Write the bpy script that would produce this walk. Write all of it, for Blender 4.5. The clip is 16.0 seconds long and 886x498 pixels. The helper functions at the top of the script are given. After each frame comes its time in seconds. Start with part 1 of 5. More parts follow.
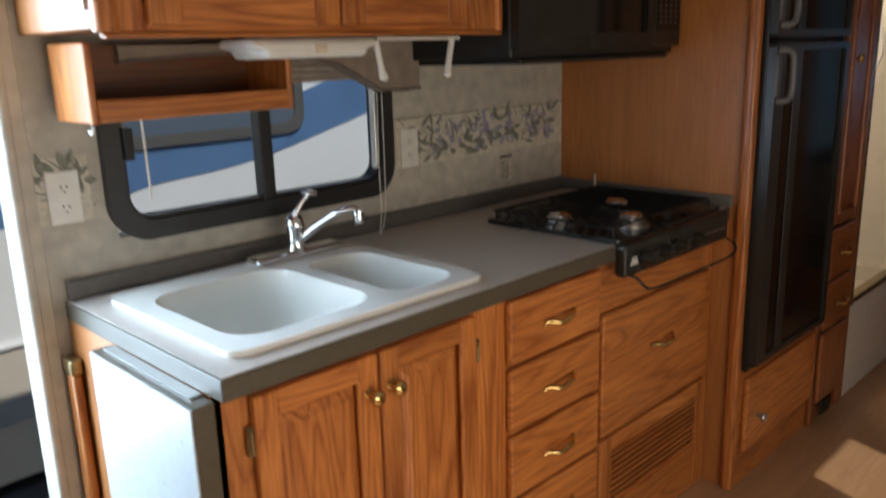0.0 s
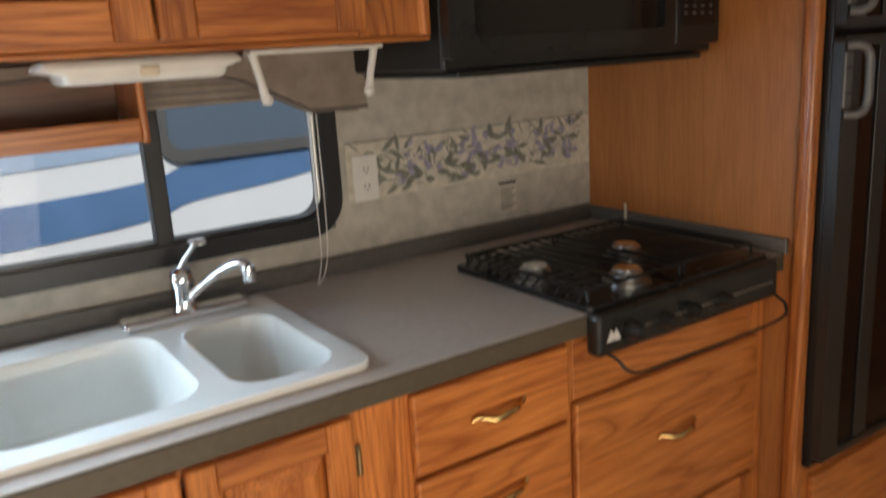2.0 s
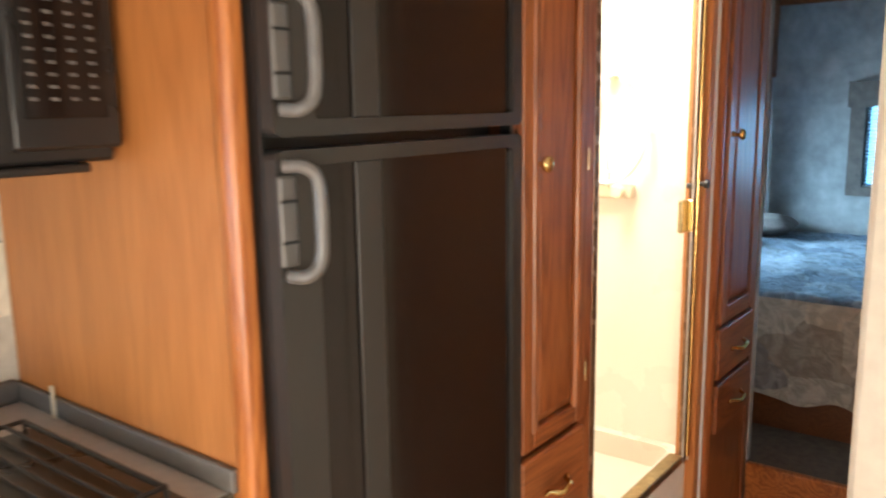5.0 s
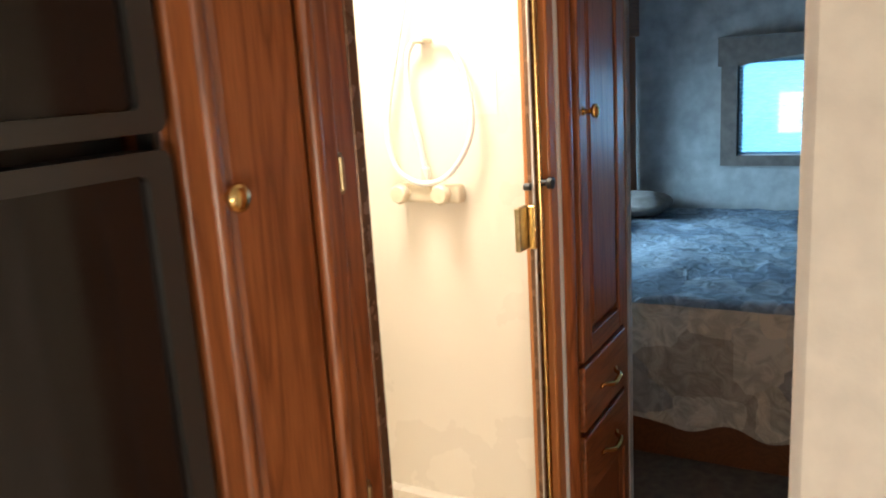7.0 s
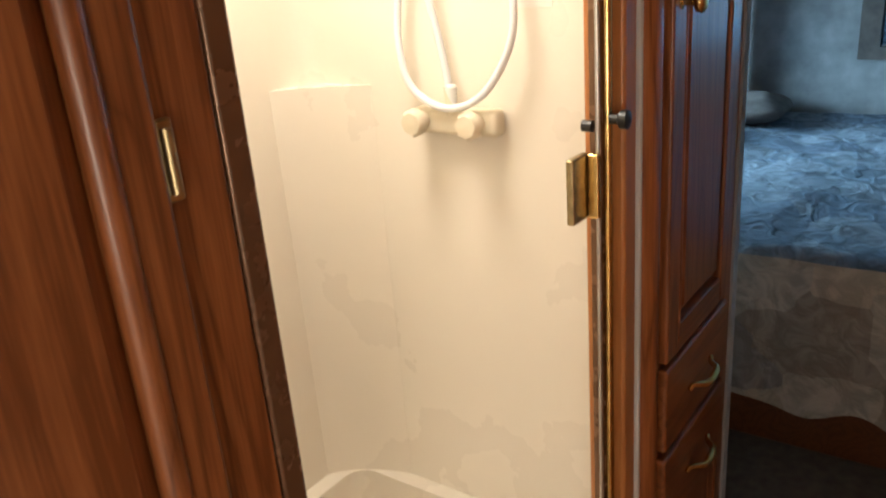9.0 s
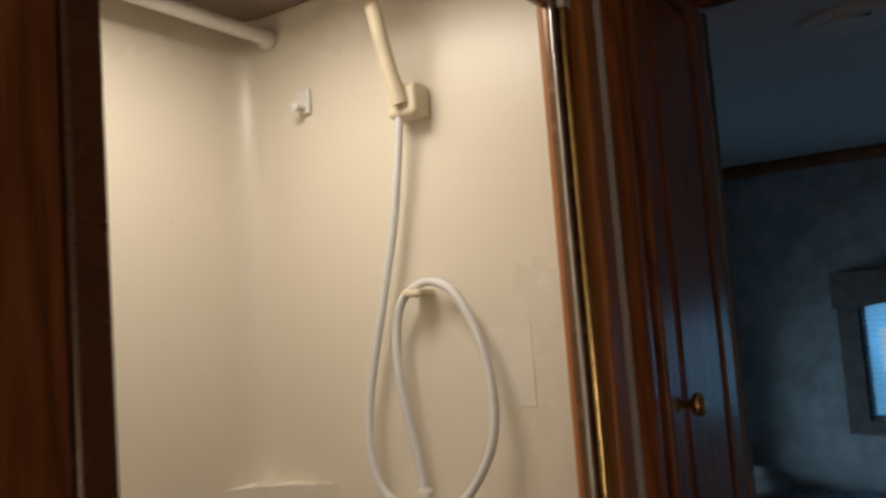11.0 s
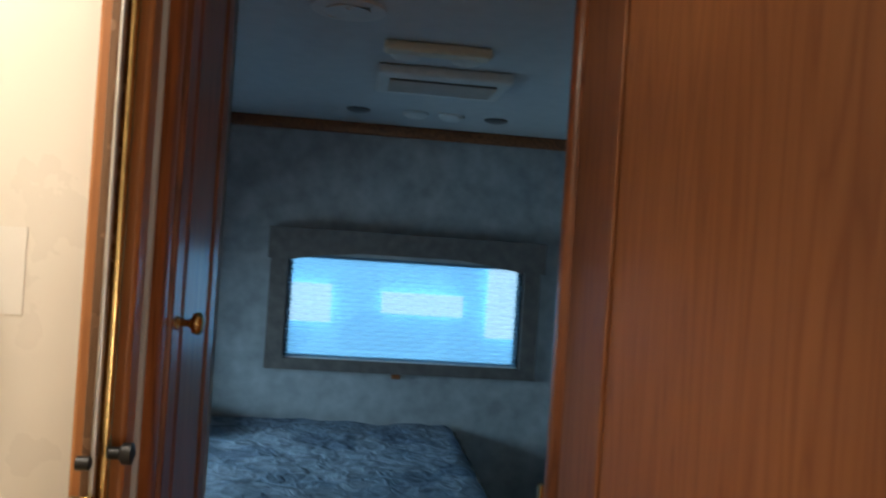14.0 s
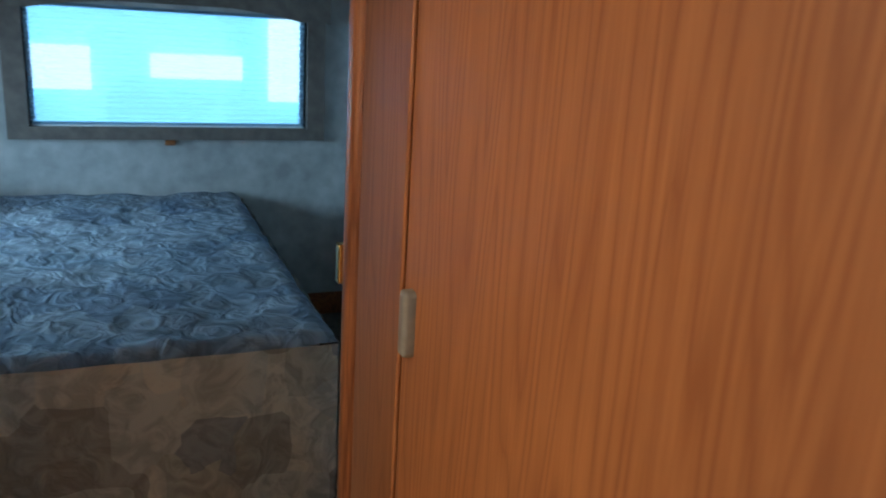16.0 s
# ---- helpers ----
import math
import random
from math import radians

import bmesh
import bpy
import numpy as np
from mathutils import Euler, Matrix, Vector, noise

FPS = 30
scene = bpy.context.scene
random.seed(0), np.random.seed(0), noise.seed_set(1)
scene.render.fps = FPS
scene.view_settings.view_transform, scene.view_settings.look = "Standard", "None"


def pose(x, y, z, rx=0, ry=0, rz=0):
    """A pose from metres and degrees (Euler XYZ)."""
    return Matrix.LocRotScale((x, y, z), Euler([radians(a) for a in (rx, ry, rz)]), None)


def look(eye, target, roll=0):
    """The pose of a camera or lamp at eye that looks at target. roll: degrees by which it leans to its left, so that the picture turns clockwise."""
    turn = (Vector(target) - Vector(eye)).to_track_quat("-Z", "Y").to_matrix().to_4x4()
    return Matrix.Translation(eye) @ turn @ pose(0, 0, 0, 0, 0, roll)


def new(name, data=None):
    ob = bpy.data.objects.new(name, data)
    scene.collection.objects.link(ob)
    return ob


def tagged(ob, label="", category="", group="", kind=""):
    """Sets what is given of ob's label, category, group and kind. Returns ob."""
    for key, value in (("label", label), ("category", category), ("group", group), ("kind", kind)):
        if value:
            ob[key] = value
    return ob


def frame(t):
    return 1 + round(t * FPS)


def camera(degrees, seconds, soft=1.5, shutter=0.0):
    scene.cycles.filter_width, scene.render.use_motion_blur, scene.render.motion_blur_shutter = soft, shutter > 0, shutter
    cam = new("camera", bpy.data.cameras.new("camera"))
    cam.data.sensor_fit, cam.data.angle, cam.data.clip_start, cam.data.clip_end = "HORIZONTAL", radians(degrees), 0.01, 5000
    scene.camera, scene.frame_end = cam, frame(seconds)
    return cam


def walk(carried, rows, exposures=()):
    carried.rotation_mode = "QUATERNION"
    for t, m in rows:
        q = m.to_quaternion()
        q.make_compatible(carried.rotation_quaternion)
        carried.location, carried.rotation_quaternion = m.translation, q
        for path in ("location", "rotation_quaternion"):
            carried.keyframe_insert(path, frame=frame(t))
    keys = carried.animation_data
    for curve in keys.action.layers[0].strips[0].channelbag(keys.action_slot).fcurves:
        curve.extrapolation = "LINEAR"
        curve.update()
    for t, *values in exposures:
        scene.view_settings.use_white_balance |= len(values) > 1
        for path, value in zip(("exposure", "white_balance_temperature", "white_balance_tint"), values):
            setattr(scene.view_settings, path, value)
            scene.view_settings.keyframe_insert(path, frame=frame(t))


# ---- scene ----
cam = camera(58.2, 16.0, soft=1.9, shutter=0.5)
PATH = [
    (0, (-2.34, -1.73, 1.448), (-0.971, -0.354, 0.964), -1.7),
    (0.5, (-2.134, -1.781, 1.43), (-0.886, -0.367, 0.766), -2.2),
    (1, (-1.953, -1.765, 1.427), (-0.771, -0.31, 0.73), -2.3),
    (1.5, (-1.787, -1.736, 1.463), (-0.681, -0.213, 0.787), -2.6),
    (2, (-1.66, -1.71, 1.462), (-0.594, -0.088, 0.978), -3.5),
    (2.5, (-1.453, -1.749, 1.503), (-0.511, 0.002, 1.286), -4.2),
    (3, (-1.304, -1.807, 1.505), (-0.444, -0.003, 1.414), -3.7),
    (3.5, (-1.169, -1.742, 1.507), (-0.117, -0.042, 1.454), -2.8),
    (4, (-1.033, -1.657, 1.533), (0.274, -0.144, 1.489), -2.2),
    (4.5, (-0.85, -1.557, 1.514), (0.633, -0.231, 1.306), -1.6),
    (5, (-0.665, -1.536, 1.494), (0.899, -0.34, 1.139), -0.9),
    (5.2, (-0.589, -1.518, 1.489), (1.0, -0.365, 1.112), -1.2),
    (7.3, (0.171, -1.333, 1.495), (1.872, -0.372, 1.068), -3.6),
    (7.5, (0.254, -1.314, 1.482), (1.924, -0.3, 1.051), -3.7),
    (8, (0.378, -1.333, 1.464), (1.917, -0.197, 0.88), -5.2),
    (8.2, (0.428, -1.307, 1.465), (1.924, -0.197, 0.738), -4.6),
    (10.3, (0.683, -1.117, 1.537), (2.276, 0.068, 1.288), -5.9),
    (10.5, (0.683, -1.119, 1.539), (2.295, 0.06, 1.433), -6.0),
    (11, (0.714, -1.119, 1.539), (2.374, -0.016, 1.704), -4.3),
    (11.5, (0.735, -1.114, 1.533), (2.471, -0.16, 1.812), -2.3),
    (12, (0.731, -1.111, 1.53), (2.566, -0.352, 1.77), -0.6),
    (12.5, (0.725, -1.107, 1.522), (2.641, -0.565, 1.714), 0.8),
    (13, (0.711, -1.071, 1.523), (2.686, -0.788, 1.656), 2.5),
    (13.5, (0.700, -1.024, 1.523), (2.699, -1.015, 1.599), 3.5),
    (14, (0.632, -1.005, 1.518), (2.620, -1.229, 1.528), 3.8),
    (14.5, (0.584, -1.000, 1.515), (2.539, -1.409, 1.434), 4.0),
    (15, (0.582, -1.007, 1.493), (2.494, -1.550, 1.272), 3.9),
    (15.5, (0.654, -1.018, 1.472), (2.496, -1.666, 1.044), 4.0),
    (16, (0.795, -1.038, 1.471), (2.573, -1.780, 0.933), 3.5),
]
walk(cam, [(t, look(eye, aim, roll)) for t, eye, aim, roll in PATH],
     [(0, -0.95), (1.0, -0.92), (2, -0.45), (3, 0.02), (4.3, 1.1), (5.2, 1.35), (7.3, 0.65), (8.2, 0.42), (10.3, -0.5), (11.0, -1.5), (12.3, -1.5), (13.1, -1.0), (13.5, -0.7), (14.5, -0.45), (15.4, -0.4), (16, 0.3)])

# ---------------------------------------------------------------- world and light
world = bpy.data.worlds.new("sky")
scene.world = world
world.use_nodes = True
wn = world.node_tree.nodes
sky = wn.new("ShaderNodeTexSky")
sky.sky_type, sky.sun_disc = "NISHITA", False
SUN_EL, SUN_AZ = 44.0, 200.0          # degrees; azimuth clockwise from +Y
sky.sun_elevation, sky.sun_rotation = radians(SUN_EL), radians(SUN_AZ)
wn["Background"].inputs[1].default_value = 0.15
world.node_tree.links.new(sky.outputs[0], wn["Background"].inputs[0])


def lamp(name, kind, m, energy, colour, **size):
    data = bpy.data.lights.new(name, kind)
    data.energy, data.color = energy, colour
    ob = new(name, data)
    ob.matrix_world = m
    if kind == "AREA":
        data.shape, data.size, data.size_y = "RECTANGLE", size["x"], size["y"]
    if kind == "SUN":
        data.angle = radians(0.5)
    return ob


sx, sy = math.sin(radians(SUN_AZ)), math.cos(radians(SUN_AZ))
sz = math.tan(radians(SUN_EL))
lamp("sun", "SUN", look((sx * 10, sy * 10, sz * 10), (0, 0, 0)), 5.0, (1.0, 0.95, 0.86))
# area lamps for daylight in the openings of the living area, behind and beside the start of the walk; lounge and rear
# tinted warm as bounce
lamp("skylight_lounge", "AREA", look((-1.75, -2.42, 0.86), (-1.0, 0, 0.30)), 34, (1.0, 0.86, 0.69), x=1.2, y=0.7)
# Unseen warm fill from the rear, added to brighten partition and hall.
lamp("fill_rear", "AREA", look((-4.55, -1.2, 1.35), (0, -1.2, 1.1)), 8, (1.0, 0.88, 0.74), x=1.6, y=0.8)
lamp("skylight_entry", "AREA", look((-2.16, 0.05, 1.15), (-1.5, -0.9, 0.75)), 46, (0.60, 0.80, 1.0), x=0.55, y=1.5).data.spread = radians(130)
lamp("skylight_bed", "AREA", look((3.35, 0.46, 1.15), (3.45, -1.3, 0.5)), 15.0, (0.42, 0.74, 1.0), x=0.9, y=0.45).data.spread = radians(105)
lamp("shower_bulb", "AREA", look((1.34, -0.36, 2.075), (1.36, -0.36, 0)), 9.0, (1.0, 0.905, 0.78), x=0.3, y=0.3)


# ---------------------------------------------------------------- materials
def material(name, colour=(0.8, 0.8, 0.8), rough=0.5, metal=0.0, noise_scale=0.0, amount=0.15, bump=0.0, bump_scale=200.0, **more):
    m = bpy.data.materials.new(name)
    m.use_nodes = True
    nt = m.node_tree
    b = nt.nodes["Principled BSDF"]
    b.inputs["Base Color"].default_value = (*colour, 1)
    b.inputs["Roughness"].default_value = rough
    b.inputs["Metallic"].default_value = metal
    for key, value in more.items():
        b.inputs[key.replace("_", " ")].default_value = value
    if noise_scale:
        tc = nt.nodes.new("ShaderNodeTexCoord")
        n1 = nt.nodes.new("ShaderNodeTexNoise")
        n1.inputs["Scale"].default_value, n1.inputs["Detail"].default_value = noise_scale, 6
        nt.links.new(tc.outputs["Object"], n1.inputs["Vector"])
        ramp = nt.nodes.new("ShaderNodeMapRange")
        ramp.inputs[1].default_value, ramp.inputs[2].default_value = 0.3, 0.7
        ramp.inputs[3].default_value, ramp.inputs[4].default_value = 1 - amount, 1 + amount * 0.6
        nt.links.new(n1.outputs["Fac"], ramp.inputs[0])
        mul = nt.nodes.new("ShaderNodeMixRGB")
        mul.blend_type, mul.inputs[0].default_value = "MULTIPLY", 1
        mul.inputs[1].default_value = (*colour, 1)
        nt.links.new(ramp.outputs[0], mul.inputs[2])
        nt.links.new(mul.outputs[0], b.inputs["Base Color"])
        rr = nt.nodes.new("ShaderNodeMapRange")
        rr.inputs[3].default_value, rr.inputs[4].default_value = max(0.02, rough - 0.08), min(1, rough + 0.1)
        nt.links.new(n1.outputs["Fac"], rr.inputs[0])
        nt.links.new(rr.outputs[0], b.inputs["Roughness"])
    if bump:
        tc2 = nt.nodes.new("ShaderNodeTexCoord")
        n2 = nt.nodes.new("ShaderNodeTexNoise")
        n2.inputs["Scale"].default_value, n2.inputs["Detail"].default_value = bump_scale, 4
        nt.links.new(tc2.outputs["Object"], n2.inputs["Vector"])
        bp = nt.nodes.new("ShaderNodeBump")
        bp.inputs["Strength"].default_value, bp.inputs["Distance"].default_value = bump, 0.002
        nt.links.new(n2.outputs["Fac"], bp.inputs["Height"])
        nt.links.new(bp.outputs[0], b.inputs["Normal"])
    return m


def wood(name, light, dark, grain="z", ring=7.0, rough=0.38, contrast=1.0, coat=0.25, pore=1.0):
    """Oak: cathedral rings from stretched, warped bands, with fine pores along the grain."""
    m = bpy.data.materials.new(name)
    m.use_nodes = True
    nt = m.node_tree
    L = nt.links.new
    b = nt.nodes["Principled BSDF"]
    tc = nt.nodes.new("ShaderNodeTexCoord")
    info = nt.nodes.new("ShaderNodeObjectInfo")
    off = nt.nodes.new("ShaderNodeVectorMath")
    off.operation = "SCALE"
    comb = nt.nodes.new("ShaderNodeCombineXYZ")
    for k in range(3):
        L(info.outputs["Random"], comb.inputs[k])
    L(comb.outputs[0], off.inputs[0])
    off.inputs["Scale"].default_value = 3.7
    add = nt.nodes.new("ShaderNodeVectorMath")
    L(tc.outputs["Object"], add.inputs[0])
    L(off.outputs[0], add.inputs[1])

    def stretched(across, along):
        mp = nt.nodes.new("ShaderNodeMapping")
        s = [across] * 3
        s["xyz".index(grain)] = along
        mp.inputs["Scale"].default_value = s
        L(add.outputs[0], mp.inputs["Vector"])
        return mp.outputs[0]

    rings = nt.nodes.new("ShaderNodeTexNoise")
    rings.inputs["Scale"].default_value, rings.inputs["Detail"].default_value = 1.0, 2.0
    rings.inputs["Distortion"].default_value = 0.2
    L(stretched(ring, ring * 0.085), rings.inputs["Vector"])
    mulr = nt.nodes.new("ShaderNodeMath")
    mulr.operation, mulr.inputs[1].default_value = "MULTIPLY", 17.0
    L(rings.outputs["Fac"], mulr.inputs[0])
    pp = nt.nodes.new("ShaderNodeMath")
    pp.operation, pp.inputs[1].default_value = "PINGPONG", 0.5
    L(mulr.outputs[0], pp.inputs[0])
    thin = nt.nodes.new("ShaderNodeMath")
    thin.operation, thin.inputs[1].default_value = "POWER", 0.38
    L(pp.outputs[0], thin.inputs[0])
    pores = nt.nodes.new("ShaderNodeTexNoise")
    pores.inputs["Scale"].default_value, pores.inputs["Detail"].default_value = 1.0, 5.0
    L(stretched(300.0, 12.0), pores.inputs["Vector"])
    broad = nt.nodes.new("ShaderNodeTexNoise")
    broad.inputs["Scale"].default_value, broad.inputs["Detail"].default_value = 1.0, 3.0
    L(stretched(9.0, 1.2), broad.inputs["Vector"])
    mix = nt.nodes.new("ShaderNodeMath")
    mix.operation = "MULTIPLY_ADD"
    L(thin.outputs[0], mix.inputs[0])
    mix.inputs[1].default_value = 0.62 * contrast
    deep = nt.nodes.new("ShaderNodeMath")
    deep.operation, deep.inputs[1].default_value = "MULTIPLY", pore
    L(pores.outputs["Fac"], deep.inputs[0])
    L(deep.outputs[0], mix.inputs[2])
    fac = nt.nodes.new("ShaderNodeMath")
    fac.operation = "MULTIPLY_ADD"
    L(broad.outputs["Fac"], fac.inputs[0])
    fac.inputs[1].default_value = 0.55
    L(mix.outputs[0], fac.inputs[2])
    mr = nt.nodes.new("ShaderNodeMapRange")
    mr.inputs[1].default_value, mr.inputs[2].default_value = 0.44 + 0.5 * (pore - 0.5) + 0.17 * contrast, 0.78 + 0.5 * (pore - 0.5) + 0.42 * contrast
    L(fac.outputs[0], mr.inputs[0])
    ramp = nt.nodes.new("ShaderNodeMixRGB")
    ramp.inputs[1].default_value, ramp.inputs[2].default_value = (*dark, 1), (*light, 1)
    L(mr.outputs[0], ramp.inputs[0])
    hs = nt.nodes.new("ShaderNodeHueSaturation")
    vr = nt.nodes.new("ShaderNodeMapRange")
    vr.inputs[3].default_value, vr.inputs[4].default_value = 0.88, 1.1
    L(info.outputs["Random"], vr.inputs[0])
    L(vr.outputs[0], hs.inputs["Value"])
    L(ramp.outputs[0], hs.inputs["Color"])
    L(hs.outputs[0], b.inputs["Base Color"])
    b.inputs["Roughness"].default_value = rough
    b.inputs["Coat Weight"].default_value, b.inputs["Coat Roughness"].default_value = coat, 0.2
    bp = nt.nodes.new("ShaderNodeBump")
    bp.inputs["Strength"].default_value, bp.inputs["Distance"].default_value = 0.25, 0.001
    L(mix.outputs[0], bp.inputs["Height"])
    L(bp.outputs[0], b.inputs["Normal"])
    return m


OAK_L, OAK_D = (0.62, 0.228, 0.056), (0.27, 0.074, 0.014)
oak_z = wood("oak_upright_grain", OAK_L, OAK_D, "z")
oak_x = wood("oak_level_grain", OAK_L, OAK_D, "x")
panel_z = wood("oak_print_panel", (0.49, 0.195, 0.058), (0.37, 0.135, 0.036), "z", 5.0, 0.42, 0.6, 0.15)
CHERRY_L, CHERRY_D = (0.36, 0.122, 0.039), (0.15, 0.042, 0.011)
cherry_z = wood("dark_oak_upright_grain", CHERRY_L, CHERRY_D, "z")
cherry_x = wood("dark_oak_level_grain", CHERRY_L, CHERRY_D, "x")
slab_z = wood("bathroom_door_print", (0.36, 0.138, 0.045), (0.225, 0.073, 0.021), "z", 10.0, 0.48, 1.1, 0.06, 0.6)
# Darkened oak: shade painted in behind louvres, shelf and cabinet; bed base shares it.
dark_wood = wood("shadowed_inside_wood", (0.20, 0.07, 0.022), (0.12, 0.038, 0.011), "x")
floor_wood = wood("floor_print", (0.46, 0.275, 0.15), (0.35, 0.195, 0.10), "x", 4.0, 0.35, 0.5, 0.2)
laminate = material("grey_brown_laminate", (0.50, 0.44, 0.39), 0.32, noise_scale=60, amount=0.10, bump=0.12, bump_scale=600)
edge_lam = material("dark_edge_laminate", (0.085, 0.070, 0.048), 0.4, noise_scale=80, amount=0.12)
leaf_lam = material("pale_table_leaf_laminate", (0.50, 0.52, 0.53), 0.3, noise_scale=60, amount=0.06)
splash_mat = material("backsplash_laminate", (0.125, 0.115, 0.105), 0.45, noise_scale=70, amount=0.15)
wallpaper = material("mottled_grey_wallpaper", (0.50, 0.47, 0.41), 0.75, noise_scale=22, amount=0.22, bump=0.25, bump_scale=350)
border_mat = material("border_paper", (0.60, 0.56, 0.47), 0.7, noise_scale=40, amount=0.2)
bed_paper = material("bedroom_wallpaper", (0.40, 0.41, 0.41), 0.8, noise_scale=14, amount=0.25, bump=0.25, bump_scale=300)
beige = material("beige_wall_panel", (0.66, 0.58, 0.45), 0.6, noise_scale=30, amount=0.08, bump=0.15)
leaf_mat = material("printed_leaf", (0.22, 0.225, 0.185), 0.75, noise_scale=90, amount=0.4)
stem_mat = material("printed_stem", (0.20, 0.20, 0.17), 0.75)
violet = material("printed_violet_petal", (0.33, 0.31, 0.42), 0.75, noise_scale=90, amount=0.35)
pale_leaf = material("printed_pale_petal", (0.60, 0.56, 0.50), 0.75, noise_scale=90, amount=0.2)
ceil_mat = material("white_ceiling_vinyl", (0.62, 0.63, 0.62), 0.7, noise_scale=18, amount=0.06, bump=0.2)
shower_mat = material("cream_shower_plastic", (0.78, 0.72, 0.615), 0.28, noise_scale=3, amount=0.015)
shower_top = material("brown_shower_ceiling", (0.30, 0.24, 0.19), 0.5, noise_scale=12, amount=0.15)
sink_mat = material("white_sink_plastic", (0.76, 0.75, 0.70), 0.22, noise_scale=8, amount=0.04, Coat_Weight=0.3)
white_pl = material("white_plastic", (0.74, 0.73, 0.69), 0.4, noise_scale=30, amount=0.06)
cream_pl = material("cream_plastic", (0.72, 0.64, 0.48), 0.35, noise_scale=30, amount=0.06)
hose_mat = material("white_hose", (0.74, 0.75, 0.76), 0.35)
black_pl = material("black_plastic", (0.012, 0.0115, 0.011), 0.36, noise_scale=12, amount=0.15)
black_gl = material("black_gloss_panel", (0.010, 0.007, 0.006), 0.06, noise_scale=4, amount=0.2, Specular_IOR_Level=0.3)
oven_glass = material("dark_oven_glass", (0.012, 0.010, 0.009), 0.05, noise_scale=4, amount=0.2, Specular_IOR_Level=0.4)
charcoal = material("charcoal_enamel", (0.012, 0.0115, 0.011), 0.28, noise_scale=9, amount=0.15)
fridge_trim = material("fridge_black_trim", (0.022, 0.021, 0.019), 0.32, noise_scale=7, amount=0.12)
grey_pl = material("grey_handle_plastic", (0.115, 0.11, 0.105), 0.35, noise_scale=60, amount=0.12)
dark_grey = material("dark_grey_plastic", (0.10, 0.095, 0.09), 0.4)
chrome = material("chrome", (0.78, 0.79, 0.81), 0.08, 1.0)
steel = material("brushed_metal", (0.55, 0.54, 0.52), 0.3, 1.0, noise_scale=20, amount=0.08)
brass = material("polished_brass", (0.72, 0.50, 0.20), 0.18, 1.0, noise_scale=60, amount=0.2)
dull_brass = material("dull_brass", (0.42, 0.33, 0.18), 0.32, 1.0, noise_scale=60, amount=0.25)
bronze = material("bronze_frame", (0.17, 0.09, 0.048), 0.25, 0.4, noise_scale=30, amount=0.06)
pewter = material("dull_pewter", (0.22, 0.20, 0.165), 0.45, 0.2, noise_scale=60, amount=0.2)
rubber = material("black_rubber", (0.018, 0.018, 0.019), 0.42, noise_scale=40, amount=0.2)
fabric = material("taupe_fabric", (0.30, 0.245, 0.20), 0.9, noise_scale=25, amount=0.2, bump=0.5, bump_scale=700)
dark_fabric = material("dark_taupe_fabric", (0.17, 0.14, 0.125), 0.9, noise_scale=25, amount=0.25, bump=0.5, bump_scale=700)
vinyl_trim = material("beige_door_trim", (0.47, 0.42, 0.35), 0.5, noise_scale=25, amount=0.15)
carpet = material("brown_carpet", (0.15, 0.125, 0.10), 0.95, noise_scale=30, amount=0.3, bump=0.9, bump_scale=500)
print_bar = material("pale_print", (0.55, 0.54, 0.52), 0.6)
sticker = material("white_sticker", (0.80, 0.76, 0.68), 0.4)
cord_mat = material("white_cord", (0.78, 0.76, 0.72), 0.6)
rv_white = material("white_gelcoat", (0.74, 0.75, 0.76), 0.3, noise_scale=2, amount=0.04)
rv_beige = material("tan_gelcoat", (0.56, 0.51, 0.44), 0.35, noise_scale=3, amount=0.06)
rv_blue = material("blue_stripe_film", (0.10, 0.19, 0.36), 0.35, noise_scale=4, amount=0.15)
rv_pale = material("pale_blue_stripe_film", (0.36, 0.46, 0.60), 0.35, noise_scale=4, amount=0.1)
rv_grey = material("grey_stripe_film", (0.36, 0.38, 0.40), 0.35, noise_scale=4, amount=0.1)
rv_glass = material("tinted_glass", (0.10, 0.13, 0.17), 0.08)
asphalt = material("asphalt", (0.055, 0.055, 0.06), 0.9, noise_scale=9, amount=0.3, bump=0.8, bump_scale=120)
blind_mat = material("pleated_blind_cloth", (0.62, 0.68, 0.72), 0.85, Transmission_Weight=0.0)

glass = bpy.data.materials.new("window_glass")
glass.use_nodes = True
g = glass.node_tree
g.nodes.clear()
go, gt, gg, gm, gf = (g.nodes.new(k) for k in ("ShaderNodeOutputMaterial", "ShaderNodeBsdfTransparent", "ShaderNodeBsdfGlossy", "ShaderNodeMixShader", "ShaderNodeFresnel"))
gt.inputs[0].default_value, gg.inputs["Roughness"].default_value = (0.94, 0.96, 0.98, 1), 0.02
gf.inputs[0].default_value = 1.18
g.links.new(gf.outputs[0], gm.inputs[0])
g.links.new(gt.outputs[0], gm.inputs[1])
g.links.new(gg.outputs[0], gm.inputs[2])
g.links.new(gm.outputs[0], go.inputs[0])


def glowing(name, colour, strength):
    m = bpy.data.materials.new(name)
    m.use_nodes = True
    b = m.node_tree.nodes["Principled BSDF"]
    b.inputs["Base Color"].default_value = (*colour, 1)
    b.inputs["Emission Color"].default_value = (*colour, 1)
    b.inputs["Emission Strength"].default_value = strength
    return m


lamp_glow = glowing("lit_lens", (1.0, 0.84, 0.6), 6.0)

